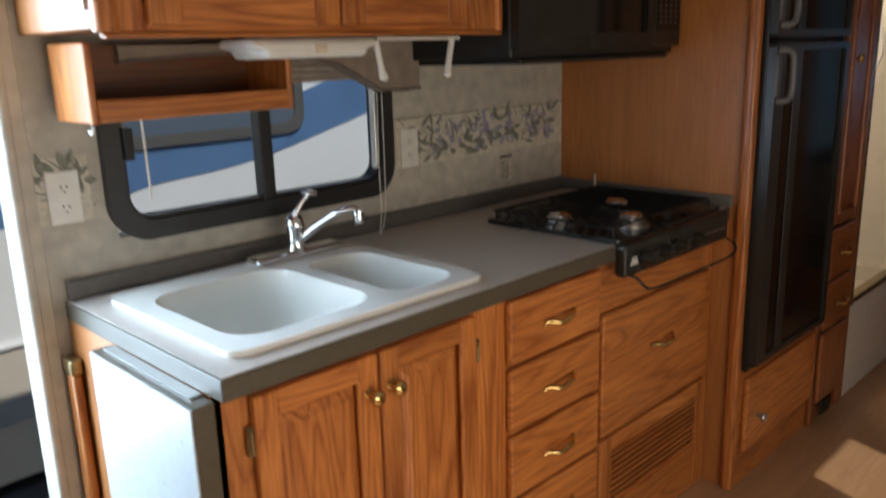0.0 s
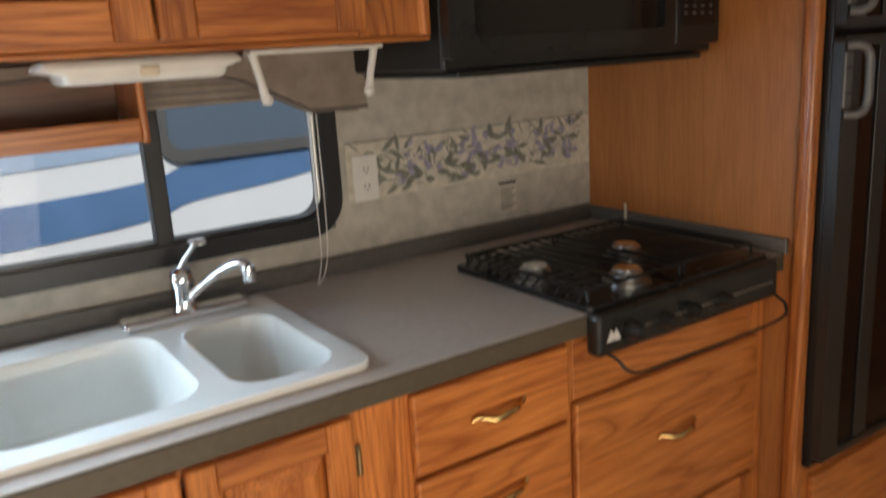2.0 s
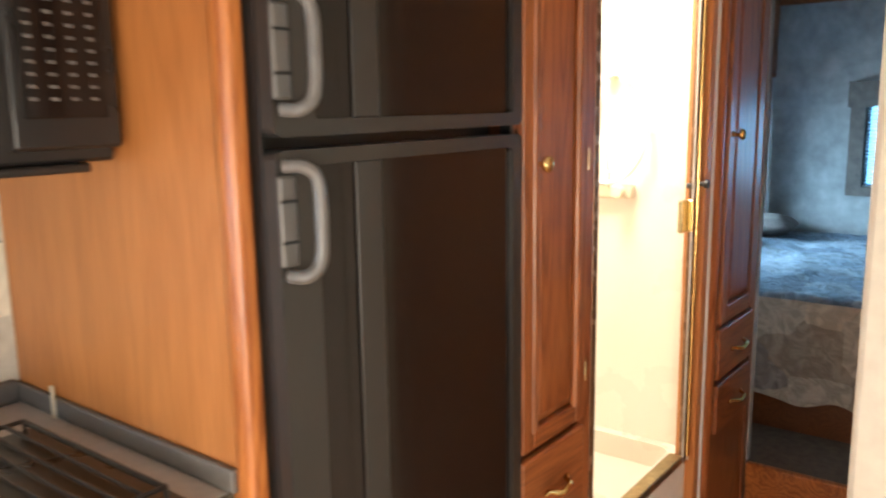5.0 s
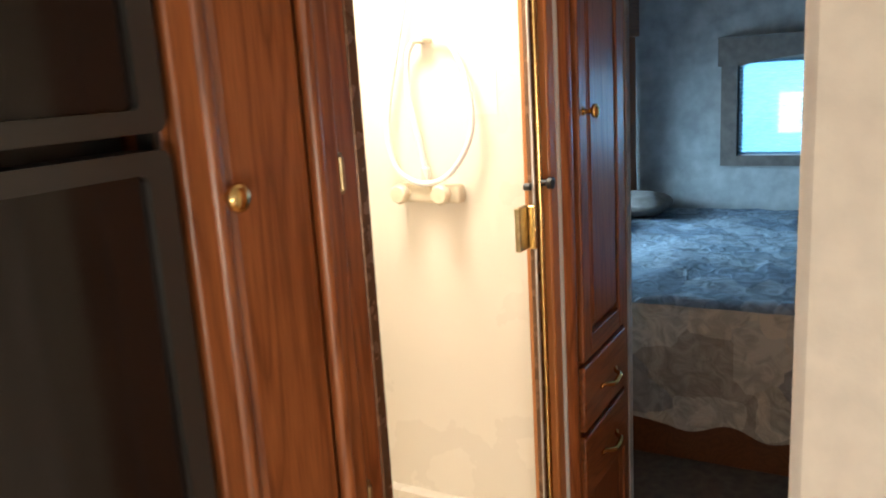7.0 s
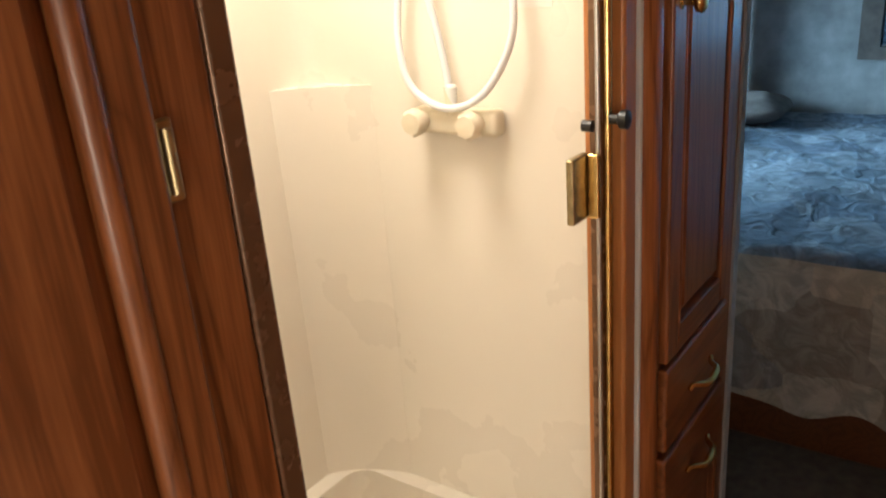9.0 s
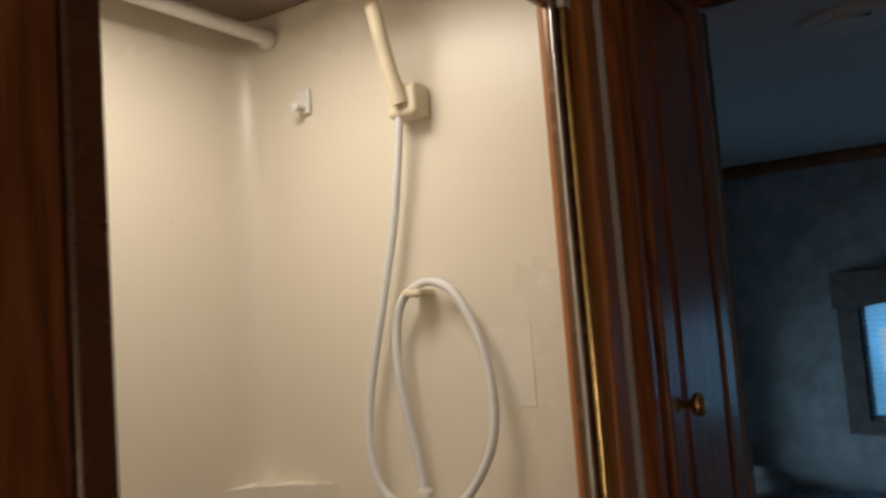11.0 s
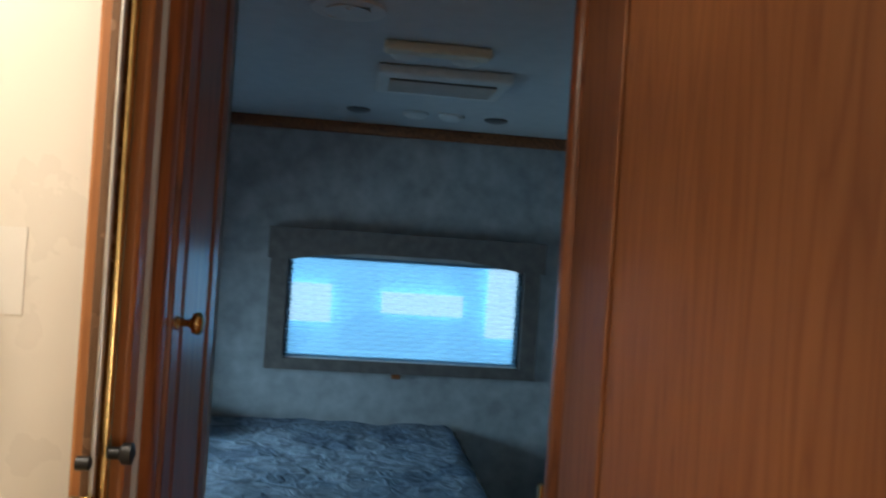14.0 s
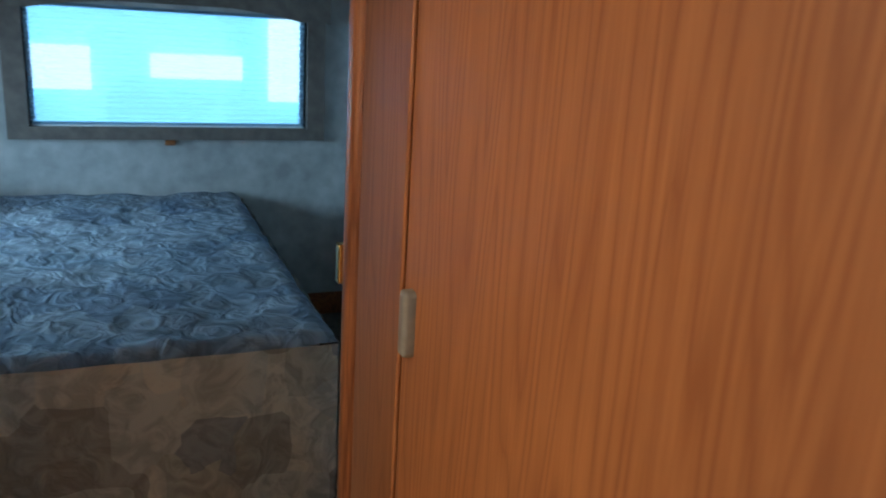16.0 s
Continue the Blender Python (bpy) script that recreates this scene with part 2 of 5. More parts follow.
# blind cloth lets daylight through
nt = blind_mat.node_tree
tr = nt.nodes.new("ShaderNodeBsdfTranslucent")
tr.inputs[0].default_value = (0.62, 0.80, 0.95, 1)
mx = nt.nodes.new("ShaderNodeMixShader")
mx.inputs[0].default_value = 0.65
nt.links.new(nt.nodes["Principled BSDF"].outputs[0], mx.inputs[1])
nt.links.new(tr.outputs[0], mx.inputs[2])
sheer = nt.nodes.new("ShaderNodeBsdfTransparent")
sheer.inputs[0].default_value = (0.72, 0.88, 1.0, 1)
mz = nt.nodes.new("ShaderNodeMixShader")
mz.inputs[0].default_value = 0.45
nt.links.new(mx.outputs[0], mz.inputs[1])
nt.links.new(sheer.outputs[0], mz.inputs[2])
nt.links.new(mz.outputs[0], nt.nodes["Material Output"].inputs[0])


def quilt_material(name, tones, scale, lo, hi, metric="EUCLIDEAN", warped=0.15):
    """Crumpled printed cloth: warped cells in several tones, with fine leafy lines."""
    m = bpy.data.materials.new(name)
    m.use_nodes = True
    nt = m.node_tree
    L = nt.links.new
    b = nt.nodes["Principled BSDF"]
    tc = nt.nodes.new("ShaderNodeTexCoord")
    warp = nt.nodes.new("ShaderNodeTexNoise")
    warp.inputs["Scale"].default_value = 5.0
    L(tc.outputs["Object"], warp.inputs["Vector"])
    mix = nt.nodes.new("ShaderNodeMixRGB")
    mix.inputs[0].default_value = warped
    L(tc.outputs["Object"], mix.inputs[1])
    L(warp.outputs["Color"], mix.inputs[2])
    vor = nt.nodes.new("ShaderNodeTexVoronoi")
    vor.distance = metric
    vor.inputs["Scale"].default_value = scale
    L(mix.outputs[0], vor.inputs["Vector"])
    ramp = nt.nodes.new("ShaderNodeValToRGB")
    ramp.color_ramp.interpolation = "CONSTANT"
    els = ramp.color_ramp.elements
    while len(els) < len(tones):
        els.new(0.5)
    for k, tone in enumerate(tones):
        els[k].position, els[k].color = k / len(tones), (*tone, 1)
    L(vor.outputs["Color"], ramp.inputs[0])
    fine = nt.nodes.new("ShaderNodeTexNoise")
    fine.inputs["Scale"].default_value, fine.inputs["Detail"].default_value, fine.inputs["Distortion"].default_value = 13.0, 4.0, 1.8
    L(tc.outputs["Object"], fine.inputs["Vector"])
    mr = nt.nodes.new("ShaderNodeMapRange")
    mr.inputs[1].default_value, mr.inputs[2].default_value, mr.inputs[3].default_value, mr.inputs[4].default_value = 0.40, 0.60, lo, hi
    L(fine.outputs["Fac"], mr.inputs[0])
    mul = nt.nodes.new("ShaderNodeMixRGB")
    mul.blend_type, mul.inputs[0].default_value = "MULTIPLY", 1.0
    L(ramp.outputs[0], mul.inputs[1])
    L(mr.outputs[0], mul.inputs[2])
    L(mul.outputs[0], b.inputs["Base Color"])
    b.inputs["Roughness"].default_value = 0.9
    bp = nt.nodes.new("ShaderNodeBump")
    bp.inputs["Strength"].default_value, bp.inputs["Distance"].default_value = 0.8, 0.022
    L(fine.outputs["Fac"], bp.inputs["Height"])
    L(bp.outputs[0], b.inputs["Normal"])
    return m


# Same fabric as the side; blue window light is painted into the top's tones.
quilt_top = quilt_material("leafy_cloth_blue_lit", [(0.20, 0.25, 0.31), (0.16, 0.20, 0.26), (0.25, 0.29, 0.34), (0.18, 0.21, 0.25)], 8.0, 0.66, 1.16)
quilt_side = quilt_material("patchwork_bedspread", [(0.43, 0.40, 0.33), (0.55, 0.50, 0.41), (0.34, 0.31, 0.26), (0.48, 0.46, 0.40), (0.28, 0.28, 0.27)], 6.5, 0.78, 1.12, "CHEBYCHEV", 0.06)


# ---------------------------------------------------------------- mesh helpers
def box(x0, x1, y0, y1, z0, z1, bevel=0.0, segments=2, bm=None):
    bm = bm or bmesh.new()
    made = bmesh.ops.create_cube(bm, size=1.0)["verts"]
    for v in made:
        v.co = Vector((x0 + (v.co.x + 0.5) * (x1 - x0), y0 + (v.co.y + 0.5) * (y1 - y0), z0 + (v.co.z + 0.5) * (z1 - z0)))
    if bevel:
        edges = list({e for v in made for e in v.link_edges})
        bmesh.ops.bevel(bm, geom=edges, offset=bevel, segments=segments, affect="EDGES", profile=0.5)
    return bm


def tube(points, radius, sides=10, bm=None, closed=False):
    """A round bar along points."""
    bm = bm or bmesh.new()
    pts = [Vector(p) for p in points]
    rings, side = [], None
    for i, p in enumerate(pts):
        a, b = pts[max(i - 1, 0)], pts[min(i + 1, len(pts) - 1)]
        d = (b - a).normalized()
        if side is None:
            side = d.orthogonal().normalized()
        side = (side - d * side.dot(d)).normalized()
        up = d.cross(side)
        r = radius[i] if isinstance(radius, (list, tuple)) else radius
        rings.append([bm.verts.new(p + (side * math.cos(k * math.tau / sides) + up * math.sin(k * math.tau / sides)) * r) for k in range(sides)])
    for r0, r1 in zip(rings, rings[1:]):
        for k in range(sides):
            bm.faces.new((r0[k], r0[(k + 1) % sides], r1[(k + 1) % sides], r1[k]))
    bm.faces.new(rings[0][::-1])
    bm.faces.new(rings[-1])
    return bm


def smooth_path(points, steps=8):
    """Points on a smooth curve through the given ones."""
    p = [Vector(q) for q in points]
    p = [2 * p[0] - p[1]] + p + [2 * p[-1] - p[-2]]
    out = []
    for i in range(1, len(p) - 2):
        for s in range(steps):
            t = s / steps
            out.append(0.5 * (2 * p[i] + (p[i + 1] - p[i - 1]) * t + (2 * p[i - 1] - 5 * p[i] + 4 * p[i + 1] - p[i + 2]) * t * t
                              + (3 * p[i] - p[i - 1] - 3 * p[i + 1] + p[i + 2]) * t ** 3))
    return out + [p[-2]]


def lathe(profile, centre, axis="z", sides=20):
    """A turned shape: profile rows of (radius, height) along the axis."""
    c = Vector(centre)
    way = {"z": Vector((0, 0, 1)), "-y": Vector((0, -1, 0)), "-x": Vector((-1, 0, 0)), "x": Vector((1, 0, 0)), "-z": Vector((0, 0, -1))}[axis]
    return tube([c + way * h for _, h in profile], [max(r, 0.0004) for r, _ in profile], sides)


def rounded(u0, u1, v0, v1, r, n=6):
    """A rounded rectangle as a loop of (u, v)."""
    out = []
    for cu, cv, a in ((u1 - r, v1 - r, 0), (u0 + r, v1 - r, 90), (u0 + r, v0 + r, 180), (u1 - r, v0 + r, 270)):
        for k in range(n + 1):
            q = radians(a + 90 * k / n)
            out.append((cu + r * math.cos(q), cv + r * math.sin(q)))
    return out


FACING = {"-y": lambda u, v, w: Vector((u, -w, v)), "z": lambda u, v, w: Vector((u, v, w)), "-x": lambda u, v, w: Vector((-w, u, v)), "y": lambda u, v, w: Vector((u, w, v))}


def slab(outer, holes, w0, w1, facing="z", bm=None):
    """A plate with holes between the depths w0 and w1 along the way it faces."""
    bm = bm or bmesh.new()
    put = FACING[facing]
    edges, loops = [], []
    if not holes:
        low = [bm.verts.new(put(u, v, w0)) for u, v in outer]
        high = [bm.verts.new(put(u, v, w1)) for u, v in outer]
        bm.faces.new(low)
        bm.faces.new(high)
        for i in range(len(outer)):
            j = (i + 1) % len(outer)
            bm.faces.new((low[i], low[j], high[j], high[i]))
        bmesh.ops.recalc_face_normals(bm, faces=bm.faces[:])
        return bm
    for loop in (outer, *holes):
        vs = [bm.verts.new(put(u, v, w1)) for u, v in loop]
        loops.append(vs)
        edges += [bm.edges.new((vs[i], vs[(i + 1) % len(vs)])) for i in range(len(vs))]
    bmesh.ops.triangle_fill(bm, use_beauty=True, use_dissolve=False, edges=edges)
    faces = [f for f in bm.faces if all(v in set(sum(loops, [])) for v in f.verts)]
    low = bmesh.ops.extrude_face_region(bm, geom=faces)
    shift = put(0, 0, w0) - put(0, 0, w1)
    bmesh.ops.translate(bm, verts=[e for e in low["geom"] if isinstance(e, bmesh.types.BMVert)], vec=shift)
    bmesh.ops.recalc_face_normals(bm, faces=bm.faces[:])
    return bm


BASE = {}


def soften(bm):
    """Smooth shading, but crisp corners and flat faces that stay flat beside their narrow bevels."""
    for f in bm.faces:
        f.smooth = True
    area = {f: f.calc_area() for f in bm.faces}
    for e in bm.edges:
        if len(e.link_faces) == 2:
            a, b = sorted(area[f] for f in e.link_faces)
            turn = e.calc_face_angle(0.0)
            e.smooth = not (turn > radians(48) or (turn > radians(12) and b > 6 * a))


def to_mesh(name, bm, mat, base, soft=True):
    bmesh.ops.translate(bm, verts=bm.verts[:], vec=-Vector(base))
    bmesh.ops.recalc_face_normals(bm, faces=bm.faces[:])
    if soft:
        soften(bm)
    me = bpy.data.meshes.new(name)
    bm.to_mesh(me)
    bm.free()
    me.materials.append(mat)
    return me


def thing(name, base, label, category, group="", kind=""):
    """An Empty at a thing's base."""
    ob = new(name)
    ob.empty_display_size = 0.05
    ob.location = base
    BASE[ob.name] = Vector(base)
    return tagged(ob, label, category, group, kind)


def part(name, bm, mat, parent, label=""):
    base = BASE[parent.name]
    ob = new(name, to_mesh(name, bm, mat, base))
    ob.parent = parent
    BASE[ob.name] = base
    return tagged(ob, label)


def solid(name, bm, mat, label="", category="", kind="", base=(0, 0, 0), group=""):
    ob = new(name, to_mesh(name, bm, mat, base))
    ob.location = base
    BASE[ob.name] = Vector(base)
    return tagged(ob, label, category, group, kind)


def wall_boxes(axis, u0, u1, z0, z1, w0, w1, holes):
    """A wall along x or y with rectangular holes (u0, u1, z0, z1)."""
    bm = bmesh.new()
    us = sorted({u0, u1, *[h[0] for h in holes], *[h[1] for h in holes]})
    for a, b in zip(us, us[1:]):
        spans = [(z0, z1)]
        for h in holes:
            if h[0] <= a and h[1] >= b:
                spans = [s for lo, hi in spans for s in ((lo, min(hi, h[2])), (max(lo, h[3]), hi)) if s[1] - s[0] > 1e-4]
        for lo, hi in spans:
            if axis == "x":
                box(a, b, w0, w1, lo, hi, bm=bm)
            else:
                box(w0, w1, a, b, lo, hi, bm=bm)
    bmesh.ops.remove_doubles(bm, verts=bm.verts[:], dist=1e-5)
    return bm


def structure(name, bm, mat, label):
    return solid(name, bm, mat, label, kind="structure")


# ---------------------------------------------------------------- structure
CEIL = 2.13
structure("floor", box(-4.6, 2.16, -2.45, 0.0, -0.06, 0.0), floor_wood, "brown wood-print vinyl floor of the trailer")
structure("floor_bedroom", box(2.162, 4.1, -1.95, 0.5, 0.06, 0.2), carpet, "raised brown carpeted bedroom floor")
structure("trim_step", box(2.13, 2.1615, -1.424, -0.76, 0.0, 0.206, 0.006), oak_x, "oak nosing of the step up into the bedroom")
structure("wall_north", wall_boxes("x", -1.815, 0.0, 0.0, CEIL, 0.0, 0.06, [(-1.63, -0.84, 1.065, 1.45)]), wallpaper, "grey mottled wallpapered kitchen wall")
structure("wall_north_lounge", wall_boxes("x", -4.66, -1.815, 0.0, CEIL, 0.0, 0.06, [(-2.5, -1.815, 0.0, 1.95)]), wallpaper, "wallpapered wall round the entry doorway")
structure("wall_north_rear", box(0.0, 2.2, 0.015, 0.06, 0.0, CEIL), wallpaper, "outer wall behind the refrigerator and shower")
structure("wall_south", wall_boxes("x", -4.66, 0.8, 0.0, CEIL, -2.51, -2.45, [(-2.45, -1.1, 0.55, 1.4), (-0.33, 0.05, 1.2, 1.68)]), wallpaper, "wallpapered wall of the lounge with windows")
# Out of view; its opening is added to go with the rear fill lamp.
structure("wall_rear", wall_boxes("y", -2.45, 0.0, 0.0, CEIL, -4.66, -4.6, [(-2.0, -0.4, 0.95, 1.75)]), wallpaper, "unseen rear wall of the lounge with an opening added for the fill lamp")
structure("ceiling", box(-4.66, 2.15, -2.51, 0.06, CEIL, CEIL + 0.05), ceil_mat, "white vinyl ceiling")
structure("ceiling_bedroom", box(2.15, 4.16, -2.0, 0.56, 2.055, 2.11), ceil_mat, "white vinyl bedroom ceiling")
structure("wall_east", wall_boxes("y", -1.95, 0.5, 0.0, 2.055, 4.1, 4.16, [(-1.77, -0.725, 1.02, 1.475)]), bed_paper, "grey papered bedroom end wall")
structure("wall_bedroom_north", wall_boxes("x", 2.2, 4.16, 0.0, 2.055, 0.5, 0.56, [(2.9, 3.8, 0.95, 1.4)]), bed_paper, "grey papered bedroom side wall with a window")
structure("wall_bedroom_south", box(2.2, 4.16, -2.01, -1.95, 0.0, 2.055), bed_paper, "grey papered bedroom side wall")
structure("wall_bedroom_door", wall_boxes("y", -2.01, 0.56, 0.0, CEIL, 2.17, 2.2, [(-1.424, -0.755, 0.0, 2.06)]), bed_paper, "partition with the bedroom doorway")
structure("wall_hall_end", box(0.8, 0.8915, -1.40, -1.303, 0.0, CEIL, 0.012), beige, "beige end of the bathroom partition")
structure("wall_bath_west", box(0.80, 0.86, -2.45, -1.40, 0.0, CEIL), beige, "beige partition between lounge and bathroom")
structure("wall_bath_inside", box(0.86, 2.17, -2.51, -2.45, 0.0, CEIL), beige, "beige bathroom outer wall")
structure("baseboard_bedroom", box(4.085, 4.1, -1.95, -0.2, 0.2, 0.30, 0.004), cherry_x, "dark wooden baseboard")
structure("trim_bedroom_ceiling", box(4.07, 4.1, -1.95, 0.5, 2.005, 2.055, 0.008), cherry_x, "dark wooden strip under the bedroom ceiling")

# bedroom doorway: header, jambs and casing
structure("trim_door_header", box(2.13, 2.169, -1.424, -0.757, 2.055, CEIL, 0.004), cherry_x, "oak header board over the bedroom doorway")
structure("trim_door_header_lip", box(2.112, 2.1295, -1.424, -0.757, 2.045, 2.07, 0.006), cherry_x, "rounded lip of the header")
structure("trim_jamb_south", box(1.848, 2.168, -1.46, -1.425, 0.0, CEIL, 0.006), cherry_z, "oak jamb of the bedroom doorway")
structure("trim_jamb_bead", tube([(1.868, -1.351, 0.0), (1.868, -1.351, CEIL)], 0.020, 12), cherry_z, "rounded oak bead of the doorway")
structure("wall_bath_panel", box(1.622, 1.8475, -1.43, -1.347, 0.0, CEIL), slab_z, "fixed oak-print panel beside the bathroom door")
structure("trim_bath_bead", tube([(1.614, -1.332, 0.0), (1.614, -1.332, CEIL)], 0.0035, 10), slab_z, "slim oak bead beside the bathroom door")
structure("trim_bath_jamb", box(0.930, 0.9525, -1.40, -1.322, 0.0, CEIL, 0.008), oak_z, "oak jamb of the bathroom door")
structure("trim_bath_casing", box(0.892, 0.9295, -1.40, -1.312, 0.0, CEIL, 0.004), slab_z, "flat oak-print casing beside the bathroom door")
strike = solid("strike_plate", box(1.874, 1.893, -1.345, -1.3255, 1.098, 1.158, 0.002), brass, "small brass strike plate on the doorway bead", "plate", base=(1.88, -1.36, 1.098))

# ---------------------------------------------------------------- exterior
solid("ground", box(-60, 60, -60, 60, -0.75, -0.62), asphalt, "grey asphalt storage lot", kind="structure")


def neighbour():
    y = 2.3
    rv = thing("travel_trailer", (0, y, -0.3), "white travel trailer with blue swooping stripes, parked alongside", "trailer")
    part("body", box(-6.5, 4.0, y, y + 2.3, -0.45, 2.35, 0.06, 3), rv_white, rv)
    part("skirt", box(-6.45, 3.95, y - 0.012, y + 2.2, -0.56, 0.12, 0.02), rv_beige, rv, "tan lower skirt")
    part("trim_rail", box(-6.45, 3.95, y - 0.03, y + 0.02, 0.12, 0.15, 0.01), rv_white, rv)
    part("grey_stripe", slab([(-6.4, -0.62 + 0.1), (3.9, 0.02), (3.9, 0.10), (-6.4, -0.36)], [], 0.014 - y, 0.018 - y, "-y"), rv_grey, rv)

    def swoosh(name, rows, mat, lift):
        top = smooth_path([(a, 0, b) for a, b, c in rows], 6)
        low = smooth_path([(a, 0, c) for a, b, c in rows], 6)
        loop = [(p.x, p.z) for p in top] + [(p.x, p.z) for p in reversed(low)]
        bm = bmesh.new()
        bm.faces.new([bm.verts.new(Vector((u, y - lift, v))) for u, v in loop])
        ext = bmesh.ops.extrude_face_region(bm, geom=bm.faces[:])
        bmesh.ops.translate(bm, verts=[q for q in ext["geom"] if isinstance(q, bmesh.types.BMVert)], vec=(0, 0.003, 0))
        part(name, bm, mat, rv)

    swoosh("main_stripe", [(-5.0, 0.85, 0.60), (-1.2, 0.90, 0.70), (-0.5, 0.99, 0.80), (0.1, 1.10, 0.86), (0.8, 1.32, 1.02), (3.8, 2.2, 1.8)], rv_blue, 0.006)
    swoosh("thin_stripe", [(-5.0, 1.06, 0.98), (-0.9, 1.16, 1.06), (0.2, 1.40, 1.26), (1.2, 1.75, 1.6), (3.6, 2.3, 2.2)], rv_pale, 0.007)
    for x0, x1, z0, z1 in ((-0.66, 0.5, 1.0, 1.62), (1.5, 2.6, 1.35, 1.95), (-4.2, -3.2, 1.3, 1.9)):
        w = part("window", slab(rounded(x0, x1, z0, z1, 0.12), [rounded(x0 + 0.06, x1 - 0.06, z0 + 0.06, z1 - 0.06, 0.08)], -y + 0.004, -y + 0.03, "-y"), dark_grey, rv)
        part("pane", slab(rounded(x0 + 0.05, x1 - 0.05, z0 + 0.05, z1 - 0.05, 0.08), [], -y + 0.004, -y + 0.012, "-y"), rv_glass, w, "tinted pane")


neighbour()
# Outdoor brightness put in as glow: emissive backdrop with paler emissive patches before it.
hazy = glowing("glowing_blue_backdrop", (0.22, 0.56, 0.82), 2.4)
patch_glow = glowing("glowing_pale_patch", (0.66, 0.88, 0.98), 2.3)
structure("backdrop", box(12.0, 12.1, -14, 10, -0.6, 8.0), hazy, "plain glowing blue backdrop beyond the bedroom window")
structure("backdrop_low", box(11.8, 11.9, -0.75, -0.05, 0.45, 0.98), patch_glow, "glowing panel standing in for a bright patch beyond the bedroom window")
structure("backdrop_mid", box(11.8, 11.9, -2.6, -1.45, 0.62, 0.92), patch_glow, "glowing panel standing in for a bright patch beyond the bedroom window")
structure("backdrop_side", box(11.8, 11.9, -4.0, -2.95, 0.35, 2.6), patch_glow, "glowing panel standing in for a bright patch beyond the bedroom window")


# ---------------------------------------------------------------- doors and drawers
def knob(parent, x, y, z, mat=brass):
    part("knob", lathe([(0.010, 0.0), (0.010, 0.002), (0.006, 0.004), (0.005, 0.016), (0.008, 0.020), (0.0145, 0.023), (0.0165, 0.029), (0.0155, 0.033), (0.010, 0.037), (0.001, 0.038)], (x, y, z), "-y", 16), mat, parent, "round brass knob")


def pull(parent, x, y, z, half=0.050):
    """A slim brass bow handle with leaf-shaped feet."""
    pts = smooth_path([(x - half - 0.012, y - 0.004, z - 0.006), (x - half, y - 0.008, z), (x - half * 0.5, y - 0.026, z - 0.004), (x, y - 0.030, z + 0.002), (x + half * 0.5, y - 0.026, z + 0.004), (x + half, y - 0.008, z), (x + half + 0.012, y - 0.004, z + 0.006)], 4)
    n = len(pts)
    part("handle", tube(pts, [0.0042 + 0.0028 * math.sin(math.pi * k / (n - 1)) for k in range(n)], 8), brass, parent, "brass bow handle")


def hinge(parent, x, y, z):
    bm = box(x - 0.007, x + 0.007, y - 0.006, y, z - 0.028, z + 0.028, 0.002)
    tube([(x, y - 0.007, z - 0.022), (x, y - 0.007, z + 0.022)], 0.0045, 8, bm)
    part("hinge", bm, dull_brass, parent, "small brass hinge")


def frame_door(parent, x0, x1, z0, z1, y, up, across, stile=0.055, panel=None, bead=0.005, name="door"):
    """A frame-and-raised-panel door whose front lies at y, facing -Y."""
    back = y + 0.019
    d = part(name, box(x0 + stile - 0.004, x1 - stile + 0.004, y + 0.018, back, z0 + stile - 0.004, z1 - stile + 0.004), panel or up, parent)
    part("stile", box(x0, x0 + stile, y, back, z0, z1, 0.004), up, d)
    part("stile", box(x1 - stile, x1, y, back, z0, z1, 0.004), up, d)
    part("rail", box(x0 + stile, x1 - stile, y + 0.0006, back, z0, z0 + stile, 0.003), across, d)
    part("rail", box(x0 + stile, x1 - stile, y + 0.0006, back, z1 - stile, z1, 0.003), across, d)
    bm = bmesh.new()
    a, b = 0.001, 0.027
    u0, u1, v0, v1 = x0 + stile, x1 - stile, z0 + stile, z1 - stile
    lo = [bm.verts.new((u, y + 0.0175, v)) for u, v in ((u0 + a, v0 + a), (u1 - a, v0 + a), (u1 - a, v1 - a), (u0 + a, v1 - a))]
    hi = [bm.verts.new((u, y + 0.0015, v)) for u, v in ((u0 + b, v0 + b), (u1 - b, v0 + b), (u1 - b, v1 - b), (u0 + b, v1 - b))]
    for k in range(4):
        bm.faces.new((lo[k], lo[(k + 1) % 4], hi[(k + 1) % 4], hi[k]))
    bm.faces.new(hi)
    part("raised_panel", bm, panel or up, d).data.shade_flat()
    for x in (u0 + 0.001, u1 - 0.001):
        part("bead", tube([(x, y + 0.0035, v0 - 0.002), (x, y + 0.0035, v1 + 0.002)], bead, 10), up, d)
    return d


def drawer(parent, x0, x1, z0, z1, y, across, half=0.050, lift=0.0):
    d = part("drawer_front", box(x0, x1, y, y + 0.019, z0, z1, 0.006, 3), across, parent)
    pull(d, (x0 + x1) / 2, y, (z0 + z1) / 2 + lift, half)
    return d


